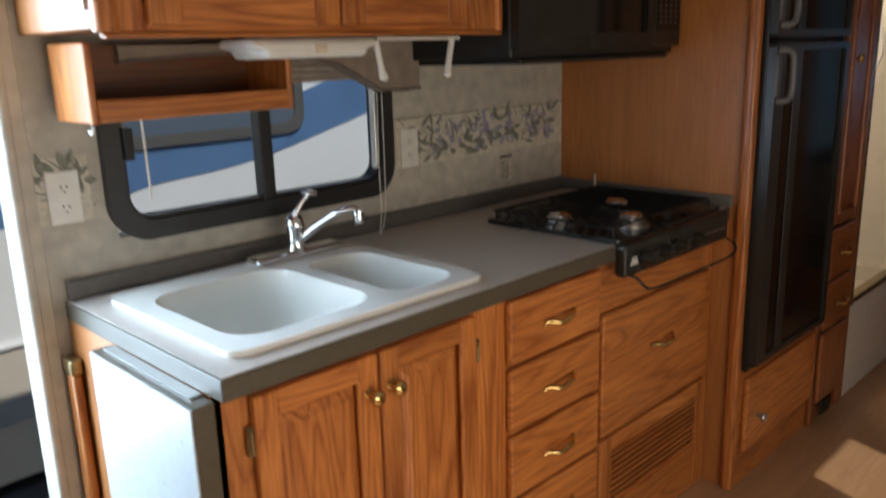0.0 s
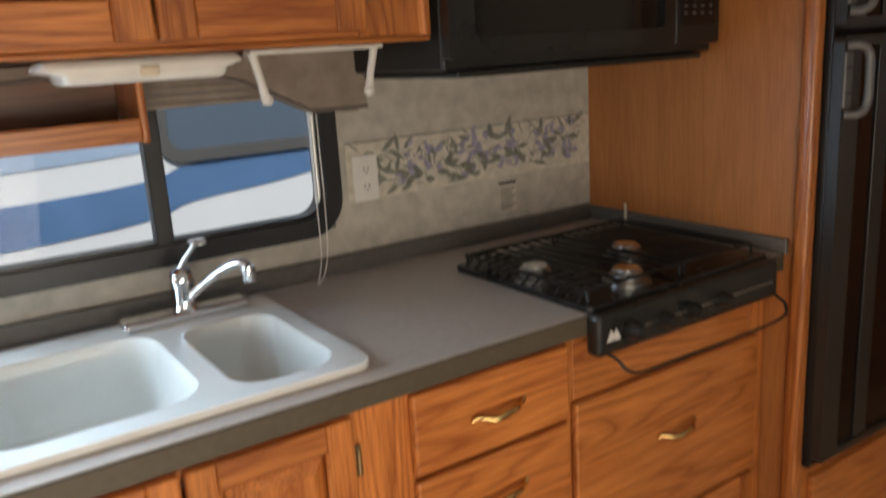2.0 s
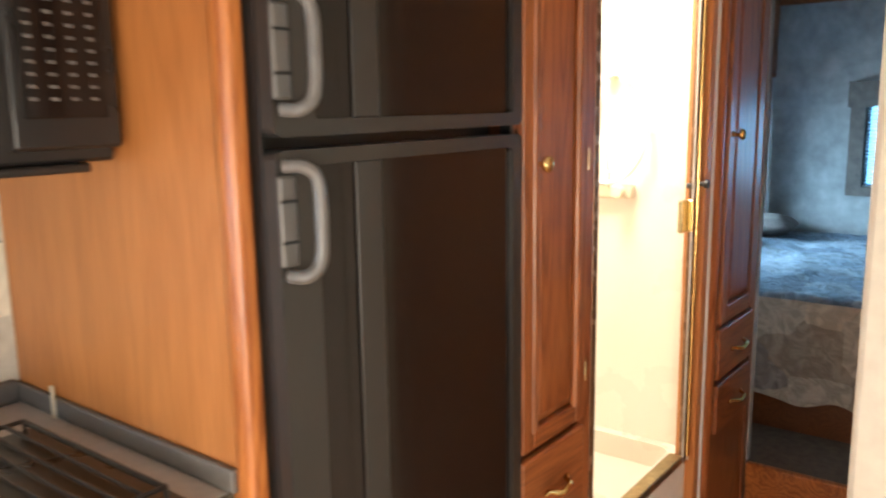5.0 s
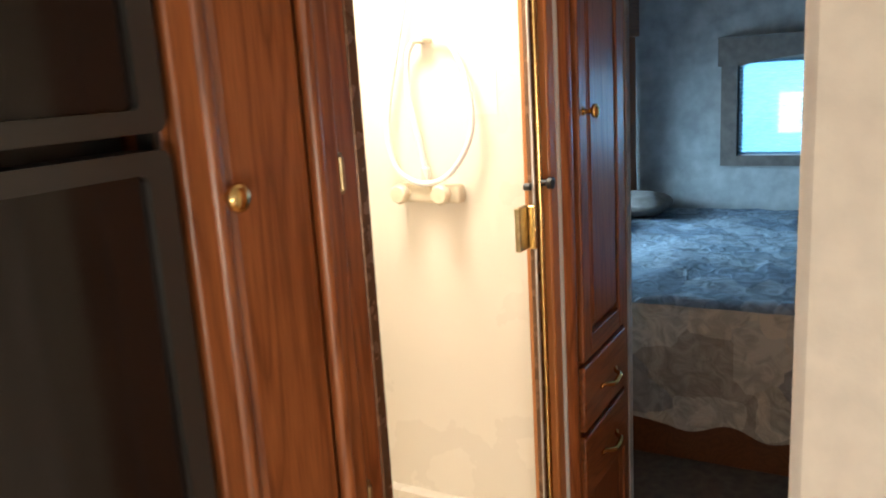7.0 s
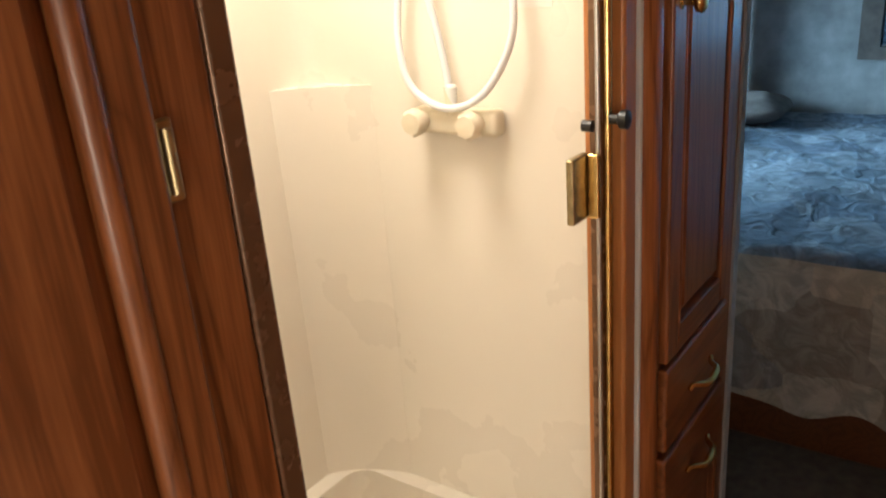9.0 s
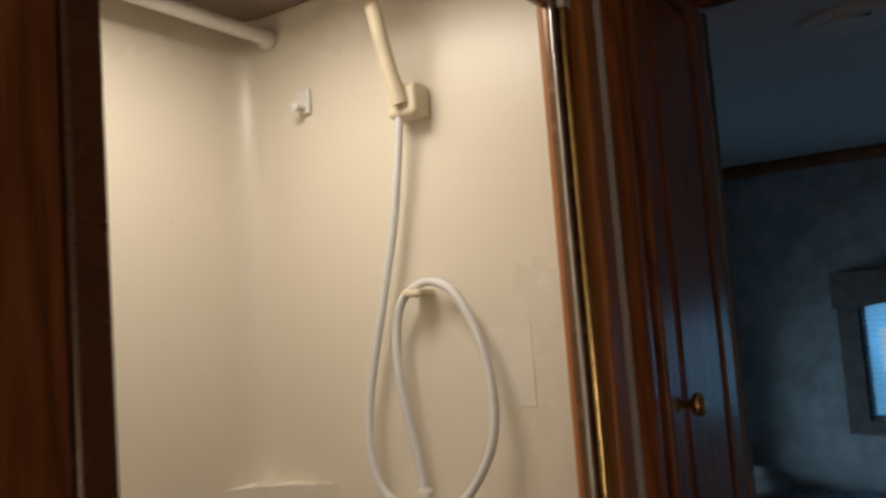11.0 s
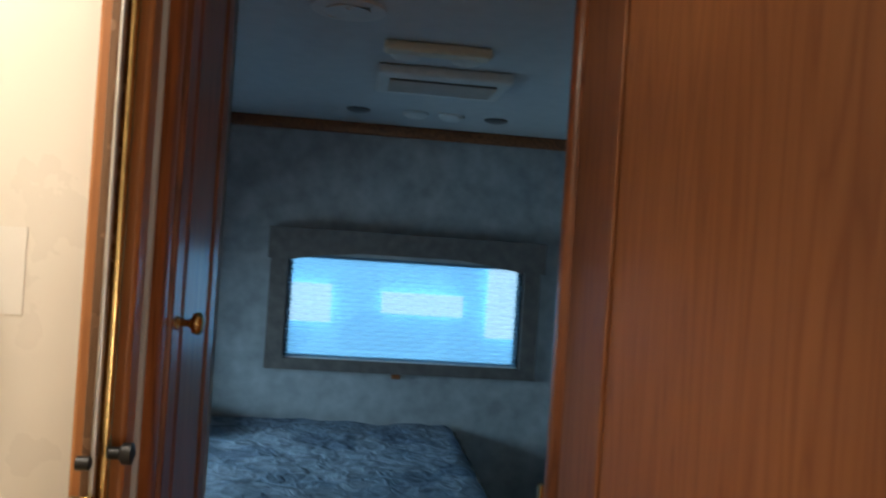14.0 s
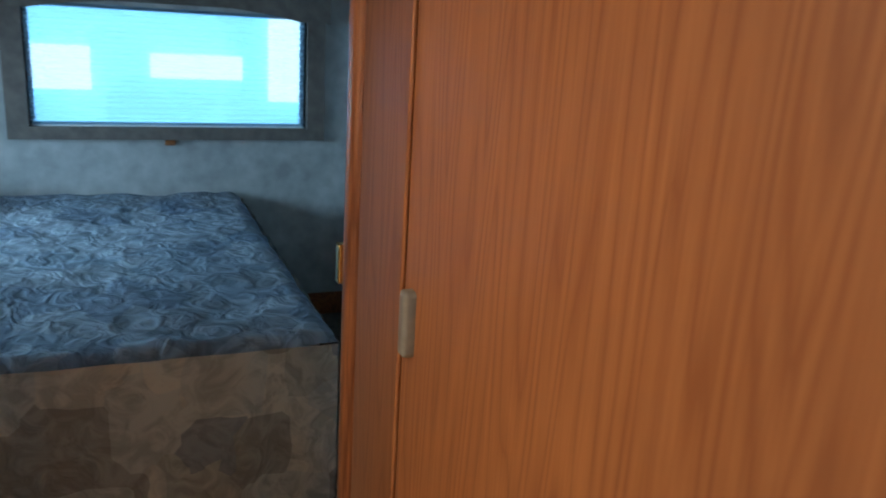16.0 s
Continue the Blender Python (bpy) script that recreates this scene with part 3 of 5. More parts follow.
# ---------------------------------------------------------------- kitchen base
FACE = -0.600
base = thing("base_cabinet", (-0.88, -0.3, 0.0), "honey oak base cabinet under sink and stove", "cabinet")
part("end_panel", box(-1.764, -1.746, FACE, -0.004, 0.0, 0.910), panel_z, base)
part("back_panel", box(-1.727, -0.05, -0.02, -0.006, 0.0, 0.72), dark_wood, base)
for x0, x1 in ((-1.764, -1.69), (-1.15, -1.018), (-0.675, -0.636), (-0.065, -0.004)):
    part("face_stile", box(x0, x1, FACE, FACE + 0.02, 0.0, 0.910, 0.002), oak_z, base)
for x0, x1, z0, z1 in ((-1.69, -1.15, 0.87, 0.910), (-1.69, -1.15, 0.0, 0.10), (-1.018, -0.675, 0.875, 0.910), (-1.018, -0.675, 0.0, 0.21), (-0.636, -0.065, 0.72, 0.908), (-0.636, -0.065, 0.0, 0.145), (-0.636, -0.065, 0.385, 0.42)):
    part("face_rail", box(x0, x1, FACE + 0.0008, FACE + 0.02, z0, z1, 0.002), oak_x, base)
for z in (0.729, 0.554, 0.382):
    part("face_rail", box(-1.018, -0.675, FACE + 0.0008, FACE + 0.02, z - 0.02, z + 0.02), oak_x, base)
FD = FACE - 0.021
d = frame_door(base, -1.697, -1.422, 0.09, 0.889, FD, oak_z, oak_x, 0.048)
knob(d, -1.449, FD, 0.812)
hinge(d, -1.704, FD + 0.012, 0.808)
hinge(d, -1.704, FD + 0.012, 0.22)
d = frame_door(base, -1.416, -1.140, 0.09, 0.889, FD, oak_z, oak_x, 0.048)
knob(d, -1.393, FD, 0.814)
hinge(d, -1.133, FD + 0.012, 0.805)
hinge(d, -1.133, FD + 0.012, 0.22)
for z0, z1 in ((0.735, 0.890), (0.562, 0.724), (0.390, 0.549), (0.210, 0.378)):
    drawer(base, -1.026, -0.664, z0, z1, FD, oak_x)
drawer(base, -0.648, -0.052, 0.405, 0.757, FD, oak_x, lift=0.03)
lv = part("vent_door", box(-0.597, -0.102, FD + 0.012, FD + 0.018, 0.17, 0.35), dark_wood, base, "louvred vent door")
part("stile", box(-0.654, -0.596, FD, FD + 0.019, 0.132, 0.394, 0.004), oak_z, lv)
part("stile", box(-0.105, -0.052, FD, FD + 0.019, 0.132, 0.394, 0.004), oak_z, lv)
part("rail", box(-0.596, -0.105, FD + 0.0006, FD + 0.019, 0.345, 0.394, 0.003), oak_x, lv)
part("rail", box(-0.596, -0.105, FD + 0.0006, FD + 0.019, 0.132, 0.175, 0.003), oak_x, lv)
for k in range(9):
    z = 0.183 + k * 0.0185
    bm = box(-0.596, -0.105, -0.003, 0.003, -0.009, 0.009, 0.001)
    bmesh.ops.transform(bm, matrix=pose(0, FD + 0.008, z, 38), verts=bm.verts[:])
    part("slat", bm, oak_x, lv)

# worktop with the sink's cut-out
TOP = 0.952
SX0, SX1, SY0, SY1 = -1.712, -1.075, -0.595, -0.085
top = thing("worktop", (-0.88, -0.3, 0.912), "grey-brown laminate worktop with a dark edge", "worktop")
part("slab", slab([(-1.76, -0.640), (-0.004, -0.640), (-0.004, -0.004), (-1.76, -0.004)], [rounded(SX0 + 0.02, SX1 - 0.02, SY0 + 0.02, SY1 - 0.02, 0.03)], 0.914, TOP, "z"), laminate, top)
part("front_edge", box(-1.764, -0.638, -0.646, -0.6405, 0.911, TOP - 0.0015, 0.002), edge_lam, top, "dark front edge")
part("front_edge", box(-0.066, -0.004, -0.646, -0.6405, 0.911, TOP - 0.0015, 0.002), edge_lam, top, "dark front edge")
part("end_edge", box(-1.766, -1.7605, -0.646, -0.004, 0.911, TOP - 0.0015, 0.002), edge_lam, top)
part("backsplash", box(-1.76, -0.014, -0.022, -0.004, TOP + 0.0005, 0.996, 0.003), splash_mat, top, "dark grey backsplash strip")
part("backsplash", box(-0.013, -0.001, -0.655, -0.004, TOP + 0.0005, 0.989, 0.003), splash_mat, top, "dark grey backsplash strip")
part("joint_cap", box(-0.018, -0.0135, -0.162, -0.152, TOP, 1.014, 0.002), cream_pl, top, "pale corner strip")

leaf = thing("drop_leaf", (-1.785, -0.35, 0.45), "folded-down table leaf of pale laminate with dark edges", "table leaf")
outline = [(-0.616, 0.906), (-0.22, 0.906), (-0.22, 0.56), (-0.29, 0.44), (-0.545, 0.44), (-0.616, 0.51)]
part("board", slab(outline, [], 1.7665, 1.804, "-x"), edge_lam, leaf)
part("face", slab([(-0.613, 0.903), (-0.223, 0.903), (-0.223, 0.562), (-0.292, 0.443), (-0.543, 0.443), (-0.613, 0.512)], [], 1.8042, 1.8075, "-x"), leaf_lam, leaf)
part("hinge_strip", box(-1.788, -1.7668, -0.58, -0.24, 0.9065, 0.9105), steel, leaf, "steel piano hinge")
rail = thing("door_post", (-1.80, -0.03, 0.0), "slim wooden post with a brass cap beside the entry", "post")
part("board", box(-1.79, -1.768, -0.055, -0.012, 0.0, 0.80, 0.008), oak_z, rail)
part("cap", box(-1.793, -1.766, -0.058, -0.009, 0.80, 0.835, 0.005), dull_brass, rail, "brass cap")

# ---------------------------------------------------------------- sink and tap
sink = thing("sink", (-1.39, -0.34, TOP), "white double-bowl plastic kitchen sink", "sink")
bowls = (rounded(-1.668, -1.340, -0.545, -0.165, 0.075, 7), rounded(-1.298, -1.115, -0.555, -0.20, 0.06, 7))
part("rim", slab(rounded(SX0, SX1, SY0, SY1, 0.035, 6), bowls, TOP + 0.001, TOP + 0.014, "z"), sink_mat, sink)
for loop, deep in zip(bowls, (0.155, 0.135)):
    cu = sum(p[0] for p in loop) / len(loop)
    cv = sum(p[1] for p in loop) / len(loop)
    bm = bmesh.new()
    rings = []
    for s, z in ((1.0, 0.014), (0.985, 0.006), (0.97, -0.02), (0.93, -deep + 0.03), (0.87, -deep + 0.008), (0.75, -deep), (0.12, -deep - 0.004)):
        rings.append([bm.verts.new((cu + (u - cu) * s, cv + (v - cv) * s, TOP + z)) for u, v in loop])
    for r0, r1 in zip(rings, rings[1:]):
        for k in range(len(r0)):
            bm.faces.new((r0[k], r1[k], r1[(k + 1) % len(r0)], r0[(k + 1) % len(r0)]))
    bm.faces.new(rings[-1])
    bowl = part("bowl", bm, sink_mat, sink)
    bowl.data.flip_normals()
    part("drain", lathe([(0.001, 0.0), (0.034, 0.0), (0.038, 0.003), (0.03, 0.005), (0.001, 0.0035)], (cu, cv, TOP - deep - 0.003)), steel, bowl, "steel drain")

tap = thing("tap", (-1.252, -0.125, TOP + 0.014), "chrome single-lever kitchen tap", "tap")
tx, ty, tz = -1.252, -0.125, TOP + 0.0145
part("base_plate", box(tx - 0.128, tx + 0.128, ty - 0.030, ty + 0.030, tz, tz + 0.018, 0.0085, 3), chrome, tap)
part("body", lathe([(0.027, 0.0), (0.024, 0.01), (0.021, 0.02), (0.021, 0.055), (0.024, 0.06), (0.024, 0.075), (0.018, 0.09), (0.004, 0.096)], (tx, ty, tz + 0.01)), chrome, tap)
part("spout", tube(smooth_path([(tx + 0.01, ty - 0.008, tz + 0.04), (tx + 0.035, ty - 0.045, tz + 0.075), (tx + 0.065, ty - 0.09, tz + 0.108), (tx + 0.085, ty - 0.118, tz + 0.118), (tx + 0.094, ty - 0.13, tz + 0.112)], 6), 0.0105, 12), chrome, tap)
part("nozzle", lathe([(0.013, 0.0), (0.014, 0.012), (0.013, 0.03)], (tx + 0.094, ty - 0.132, tz + 0.084)), chrome, tap)
part("lever", tube([(tx, ty, tz + 0.10), (tx + 0.012, ty - 0.008, tz + 0.125), (tx + 0.03, ty - 0.02, tz + 0.15)], [0.009, 0.006, 0.005], 10), chrome, tap)
part("lever_tip", box(tx + 0.018, tx + 0.052, ty - 0.034, ty - 0.008, tz + 0.148, tz + 0.160, 0.005, 3), chrome, tap)

# ---------------------------------------------------------------- stove
stove = thing("gas_cooktop", (-0.34, -0.43, TOP), "black enamel gas cooktop with three burners", "cooktop")
CX0, CX1, CY0, CY1 = -0.636, -0.072, -0.650, -0.200
part("tray", slab(rounded(CX0, CX1, CY0, CY1, 0.012, 3), [], TOP + 0.001, TOP + 0.014, "z"), charcoal, stove)
bm = box(CX0 - 0.004, CX1 + 0.004, -0.676, -0.6385, 0.868, 0.958, 0.012, 3)
front = part("control_panel", bm, charcoal, stove)
part("front_strip", box(CX0 + 0.07, CX1 - 0.02, -0.6775, -0.6745, 0.907, 0.910), steel, front)
part("emblem", slab([(CX0 + 0.018, 0.899), (CX0 + 0.034, 0.899), (CX0 + 0.036, 0.906), (CX0 + 0.039, 0.899), (CX0 + 0.055, 0.899), (CX0 + 0.044, 0.921), (CX0 + 0.0365, 0.912), (CX0 + 0.030, 0.921)], [], 0.676, 0.6785, "-y"), print_bar, front, "small pale triangular emblem")
for x, r in ((-0.548, 0.021), (-0.455, 0.017), (-0.372, 0.017), (-0.270, 0.017)):
    part("knob", lathe([(r, 0.0), (r, 0.012), (r * 0.8, 0.02), (r * 0.75, 0.032), (0.001, 0.034)], (x, -0.675, 0.908), "-y", 18), black_pl, stove)
part("guard_rail", tube(smooth_path([(CX0 + 0.02, -0.655, 0.878), (CX0 + 0.03, -0.69, 0.866), (CX0 + 0.06, -0.712, 0.836), (CX0 + 0.2, -0.714, 0.832), (CX1 - 0.06, -0.714, 0.832), (CX1 - 0.01, -0.705, 0.856), (CX1 + 0.0, -0.67, 0.872)], 6), 0.0035, 8), black_pl, stove, "thin black wire towel rail")
for k, (x, y) in enumerate(((-0.575, -0.42), (-0.305, -0.43), (-0.455, -0.575))):
    bn = part("burner", lathe([(0.052, 0.0), (0.052, 0.006), (0.036, 0.012), (0.036, 0.022), (0.03, 0.027), (0.001, 0.029)], (x, y, TOP + 0.013), "z", 24), steel, stove)
    part("cap", lathe([(0.026, 0.0), (0.027, 0.004), (0.001, 0.008)], (x, y, TOP + 0.041), "z", 20), chrome, bn)
gz = TOP + 0.036
for gx0, gx1 in ((CX0 + 0.02, -0.34), (-0.334, CX1 - 0.02)):
    gr = part("grate", tube([(gx0, -0.615, gz), (gx1, -0.615, gz)], 0.004, 6), black_pl, stove)
    part("bar", tube([(gx0, -0.215, gz), (gx1, -0.215, gz)], 0.004, 6), black_pl, gr)
    for k in range(9):
        x = gx0 + 0.004 + (gx1 - gx0 - 0.008) * k / 8
        part("bar", tube([(x, -0.215, gz), (x, -0.615, gz)], 0.0036 if k % 8 else 0.0045, 6), black_pl, gr)
    for x in (gx0 + 0.004, gx1 - 0.004):
        for y in (-0.22, -0.62):
            part("foot", tube([(x, y, TOP + 0.012), (x, y, gz)], 0.004, 6), black_pl, gr)
for k in range(12):
    y = -0.235 - k * 0.034
    part("grate_fin", tube([(CX0 + 0.006, y, TOP + 0.014), (CX0 + 0.03, y, TOP + 0.034), (CX0 + 0.09, y, TOP + 0.036)], 0.004, 6), black_pl, stove)

# ---------------------------------------------------------------- kitchen window, valance, cords
win = thing("window_1", (-1.235, 0.0, 1.04), "black-framed sliding kitchen window with rounded corners", "window", kind="structure")
wf = part("window_frame", slab(rounded(-1.652, -0.828, 1.053, 1.48, 0.09, 8), [rounded(-1.612, -0.868, 1.096, 1.435, 0.06, 8)], 0.001, 0.026, "-y"), rubber, win)
part("inner_lip", slab(rounded(-1.622, -0.855, 1.083, 1.445, 0.07, 8), [rounded(-1.600, -0.877, 1.105, 1.423, 0.05, 8)], -0.03, 0.012, "-y"), black_pl, wf)
part("mullion", box(-1.262, -1.226, -0.018, 0.02, 1.09, 1.43, 0.003), rubber, win)
part("catch", box(-1.606, -1.585, -0.03, -0.005, 1.235, 1.305, 0.003), black_pl, win)
for x0, x1 in ((-1.61, -1.26), (-1.228, -0.868)):
    p = part("pane", box(x0, x1, 0.012, 0.016, 1.09, 1.43), glass, win)
    p.visible_shadow = False
part("sash_rail", box(-0.884, -0.872, -0.010, 0.012, 1.10, 1.42, 0.003), steel, win)
val = thing("valance", (-1.05, -0.05, 1.33), "taupe fabric window valance with curved lower edge", "valance")
vl = [(-1.62, 1.476), (-1.62, 1.44), (-1.40, 1.452), (-1.18, 1.445), (-1.06, 1.42), (-0.97, 1.375), (-0.91, 1.345), (-0.775, 1.345), (-0.775, 1.476)]
part("board", slab(vl, [], 0.045, 0.085, "-y"), fabric, val)
part("hem", tube([(u, -0.087, v + 0.004) for u, v in vl[1:8]], 0.004, 8), dark_fabric, val)
part("return_side", box(-0.80, -0.776, -0.044, -0.002, 1.338, 1.475), fabric, val)
sd = thing("roller_shade", (-1.24, -0.03, 1.38), "raised taupe pleated shade across the window top", "shade")
for k in range(5):
    part("pleat", box(-1.60, -0.845, -0.041 + 0.002 * (k % 2), -0.028, 1.392 + k * 0.016, 1.4075 + k * 0.016, 0.003), fabric, sd)
part("bottom_rail", box(-1.605, -0.84, -0.044, -0.027, 1.380, 1.3915, 0.003), fabric, sd)
cord = thing("blind_cord", (-0.905, -0.095, 0.96), "thin white blind cords hanging to the worktop", "cord")
part("cord", tube(smooth_path([(-0.905, -0.05, 1.34), (-0.905, -0.045, 1.15), (-0.908, -0.05, 1.02), (-0.925, -0.06, 0.96), (-0.945, -0.08, 0.936)], 5), 0.0012, 6), cord_mat, cord)
part("cord", tube(smooth_path([(-0.888, -0.05, 1.34), (-0.885, -0.045, 1.12), (-0.895, -0.05, 1.0), (-0.93, -0.06, 0.945), (-0.99, -0.07, 0.934)], 5), 0.0012, 6), cord_mat, cord)
part("wand", tube([(-1.565, -0.03, 1.40), (-1.56, -0.03, 1.14)], 0.003, 8), cord_mat, cord)

# wallpaper border: paper strip with printed leaves and flowers
structure("trim_border_1", box(-0.80, -0.004, -0.0025, -0.0004, 1.118, 1.257), border_mat, "floral wallpaper border")
structure("trim_border_2", box(-1.80, -1.68, -0.0025, -0.0004, 1.118, 1.257), border_mat, "floral wallpaper border")
structure("trim_border_edge", box(-0.80, -0.004, -0.0032, -0.0004, 1.2575, 1.2605), stem_mat, "thin printed line over the border")


def leaf_shape(bm, u, v, length, wide, turn, y):
    n = 6
    c, s = math.cos(turn), math.sin(turn)
    pts = []
    for k in range(n + 1):
        a = length * k / n
        pts.append((a, wide * math.sin(math.pi * k / n) * (1 - 0.35 * k / n)))
    loop = pts + [(a, -b) for a, b in reversed(pts[1:-1])]
    bm.faces.new([bm.verts.new((u + a * c - b * s, y, v + a * s + b * c)) for a, b in loop])


rnd = random.Random(4)
for name, mat, count, size, y in (("printed_leaves", leaf_mat, 110, (0.030, 0.060), -0.0033), ("printed_stems", stem_mat, 80, (0.03, 0.06), -0.0029), ("printed_petals", violet, 84, (0.020, 0.038), -0.0037), ("printed_pale_petals", pale_leaf, 70, (0.018, 0.032), -0.0035)):
    bm = bmesh.new()
    for k in range(count):
        u = rnd.uniform(-0.765, -0.05) if rnd.random() < 0.82 else rnd.uniform(-1.785, -1.69)
        if mat is violet:
            u = rnd.choice((-0.62, -0.56, -0.43, -0.36, -0.30, -0.17, -0.09)) + rnd.uniform(-0.022, 0.022)
        v = rnd.uniform(1.138, 1.236)
        leaf_shape(bm, u, v, rnd.uniform(*size), (0.0022 if mat is stem_mat else rnd.uniform(0.006, 0.011)), rnd.uniform(-0.6, 3.6), y - k * 1.2e-5)
    solid(name, bm, mat, "floral print of leaves and violet petals on the border", "print", kind="stuff")


def outlet(x, z, group="wall outlets"):
    o = thing("wall_outlet", (x, 0, z), "cream double wall outlet with two sockets", "outlet", group)
    part("plate", box(x - 0.034, x + 0.034, -0.009, -0.003, z - 0.056, z + 0.056, 0.003, 2), white_pl, o)
    for dz in (0.021, -0.021):
        s = part("socket", slab(rounded(x - 0.016, x + 0.016, z + dz - 0.013, z + dz + 0.013, 0.008, 4), [], 0.009, 0.0108, "-y"), white_pl, o)
        for dx, h in ((-0.006, 0.005), (0.006, 0.004)):
            part("slot", box(x + dx - 0.0013, x + dx + 0.0013, -0.0113, -0.0105, z + dz + 0.001 - h * 0.4, z + dz + 0.001 + h), black_pl, s)
        part("slot", lathe([(0.0022, 0), (0.0022, 0.0006)], (x, -0.0107, z + dz - 0.008), "-y", 8), black_pl, s)


outlet(-0.752, 1.172)
outlet(-1.737, 1.172)
note = thing("printed_notice", (-0.315, 0, 1.02), "small grey printed notice stuck on the wall", "notice")
part("sheet", box(-0.345, -0.285, -0.0045, -0.0033, 1.018, 1.104), border_mat, note)
part("heading_bar", box(-0.345, -0.285, -0.0052, -0.0046, 1.095, 1.103), black_pl, note)
for k in range(9):
    part("text_bar", box(-0.341, -0.289 - 0.006 * (k % 3), -0.0050, -0.0046, 1.083 - k * 0.0072, 1.0858 - k * 0.0072), dark_grey, note)

# ---------------------------------------------------------------- upper cabinet and shelf
UF = -0.415
up = thing("upper_cabinet", (-1.3, -0.2, 1.48), "honey oak overhead cabinet above the sink", "cabinet")
part("carcass", box(-1.778, -0.813, UF + 0.02, -0.004, 1.499, CEIL - 0.004, 0.004), panel_z, up)
for x0, x1 in ((-1.778, -1.713), (-0.958, -0.813)):
    part("face_stile", box(x0, x1, UF, UF + 0.02, 1.492, CEIL - 0.004, 0.003), oak_z, up)
part("corner_post", tube([(-0.819, UF + 0.006, 1.492), (-0.819, UF + 0.006, CEIL - 0.004)], 0.014, 12), oak_z, up)
part("corner_post", tube([(-1.773, UF + 0.012, 1.492), (-1.773, UF + 0.012, CEIL - 0.004)], 0.022, 12), oak_z, up)
part("face_rail", box(-1.713, -0.958, UF + 0.0008, UF + 0.02, 1.492, 1.534, 0.003), oak_x, up)
part("bottom_rail", box(-1.783, -0.808, UF - 0.004, UF + 0.022, 1.482, 1.4915, 0.004), oak_x, up)
part("vent_grille", box(-1.7885, -1.7785, -0.36, -0.24, 1.53, 1.60, 0.004), steel, up, "small chrome vent grille")
UD = UF - 0.020
d = frame_door(up, -1.713, -1.317, 1.502, 2.06, UD, oak_z, oak_x, 0.06)
knob(d, -1.342, UD, 1.712)
d = frame_door(up, -1.311, -0.950, 1.502, 2.06, UD, oak_z, oak_x, 0.06)
knob(d, -1.282, UD, 1.712)
hinge(d, -0.941, UD + 0.012, 1.582)
hinge(d, -0.941, UD + 0.012, 1.866)
sh = thing("spice_shelf", (-1.52, -0.13, 1.333), "open oak shelf box hung under the overhead cabinet", "shelf")
part("bottom", box(-1.729, -1.309, -0.212, -0.05, 1.337, 1.349), oak_x, sh)
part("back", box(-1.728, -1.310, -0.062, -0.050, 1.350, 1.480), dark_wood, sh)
part("side", box(-1.744, -1.730, -0.222, -0.046, 1.332, 1.4815, 0.004), oak_z, sh)
part("side", box(-1.308, -1.294, -0.222, -0.046, 1.332, 1.4815, 0.004), oak_z, sh)
part("front_lip", box(-1.7295, -1.3085, -0.224, -0.2125, 1.334, 1.376, 0.003), oak_x, sh)
hook = solid("cup_hook", tube(smooth_path([(-1.737, -0.20, 1.333), (-1.737, -0.202, 1.320), (-1.737, -0.193, 1.313), (-1.737, -0.185, 1.320)], 4), 0.003, 8), white_pl, "small white hook under the shelf", "hook", base=(-1.737, -0.20, 1.33))
ul = thing("under_cabinet_light", (-1.29, -0.3, 1.481), "white plastic lamp under the overhead cabinet", "lamp")
bm = box(-1.475, -1.155, -0.36, -0.22, 1.441, 1.481, 0.016, 4)
for v in bm.verts:
    if v.co.z < 1.458:
        v.co.x = -1.315 + (v.co.x + 1.315) * 0.82
part("lens", bm, white_pl, ul)
part("switch_tab", box(-1.33, -1.30, -0.366, -0.356, 1.449, 1.466, 0.003), cream_pl, ul)
tow = thing("paper_towel_holder", (-0.98, -0.3, 1.481), "white plastic paper towel holder arms under the cabinet", "holder")
part("mount", box(-1.130, -0.860, -0.325, -0.285, 1.4735, 1.4815, 0.002), white_pl, tow)
for x, lean in ((-1.120, 0.012), (-0.870, -0.012)):
    part("arm", tube([(x, -0.305, 1.476), (x + lean, -0.305, 1.425), (x + lean * 1.6, -0.305, 1.387)], [0.008, 0.0075, 0.009], 12), white_pl, tow)
    part("peg", lathe([(0.009, 0), (0.010, 0.01), (0.001, 0.016)], (x + lean * 1.6, -0.302, 1.393), "-y", 14), white_pl, tow)

mc = thing("microwave_cabinet", (-0.4, -0.2, 1.85), "oak cabinet above the microwave", "cabinet")
part("carcass", box(-0.795, -0.004, UF + 0.02, -0.004, 1.852, CEIL - 0.004), panel_z, mc)
part("face_rail", box(-0.79, -0.004, UF + 0.0008, UF + 0.02, 1.834, 1.875, 0.002), oak_x, mc)
d = frame_door(mc, -0.768, -0.036, 1.856, 2.10, UD, oak_z, oak_x, 0.055)
knob(d, -0.402, UD, 1.880, dull_brass)

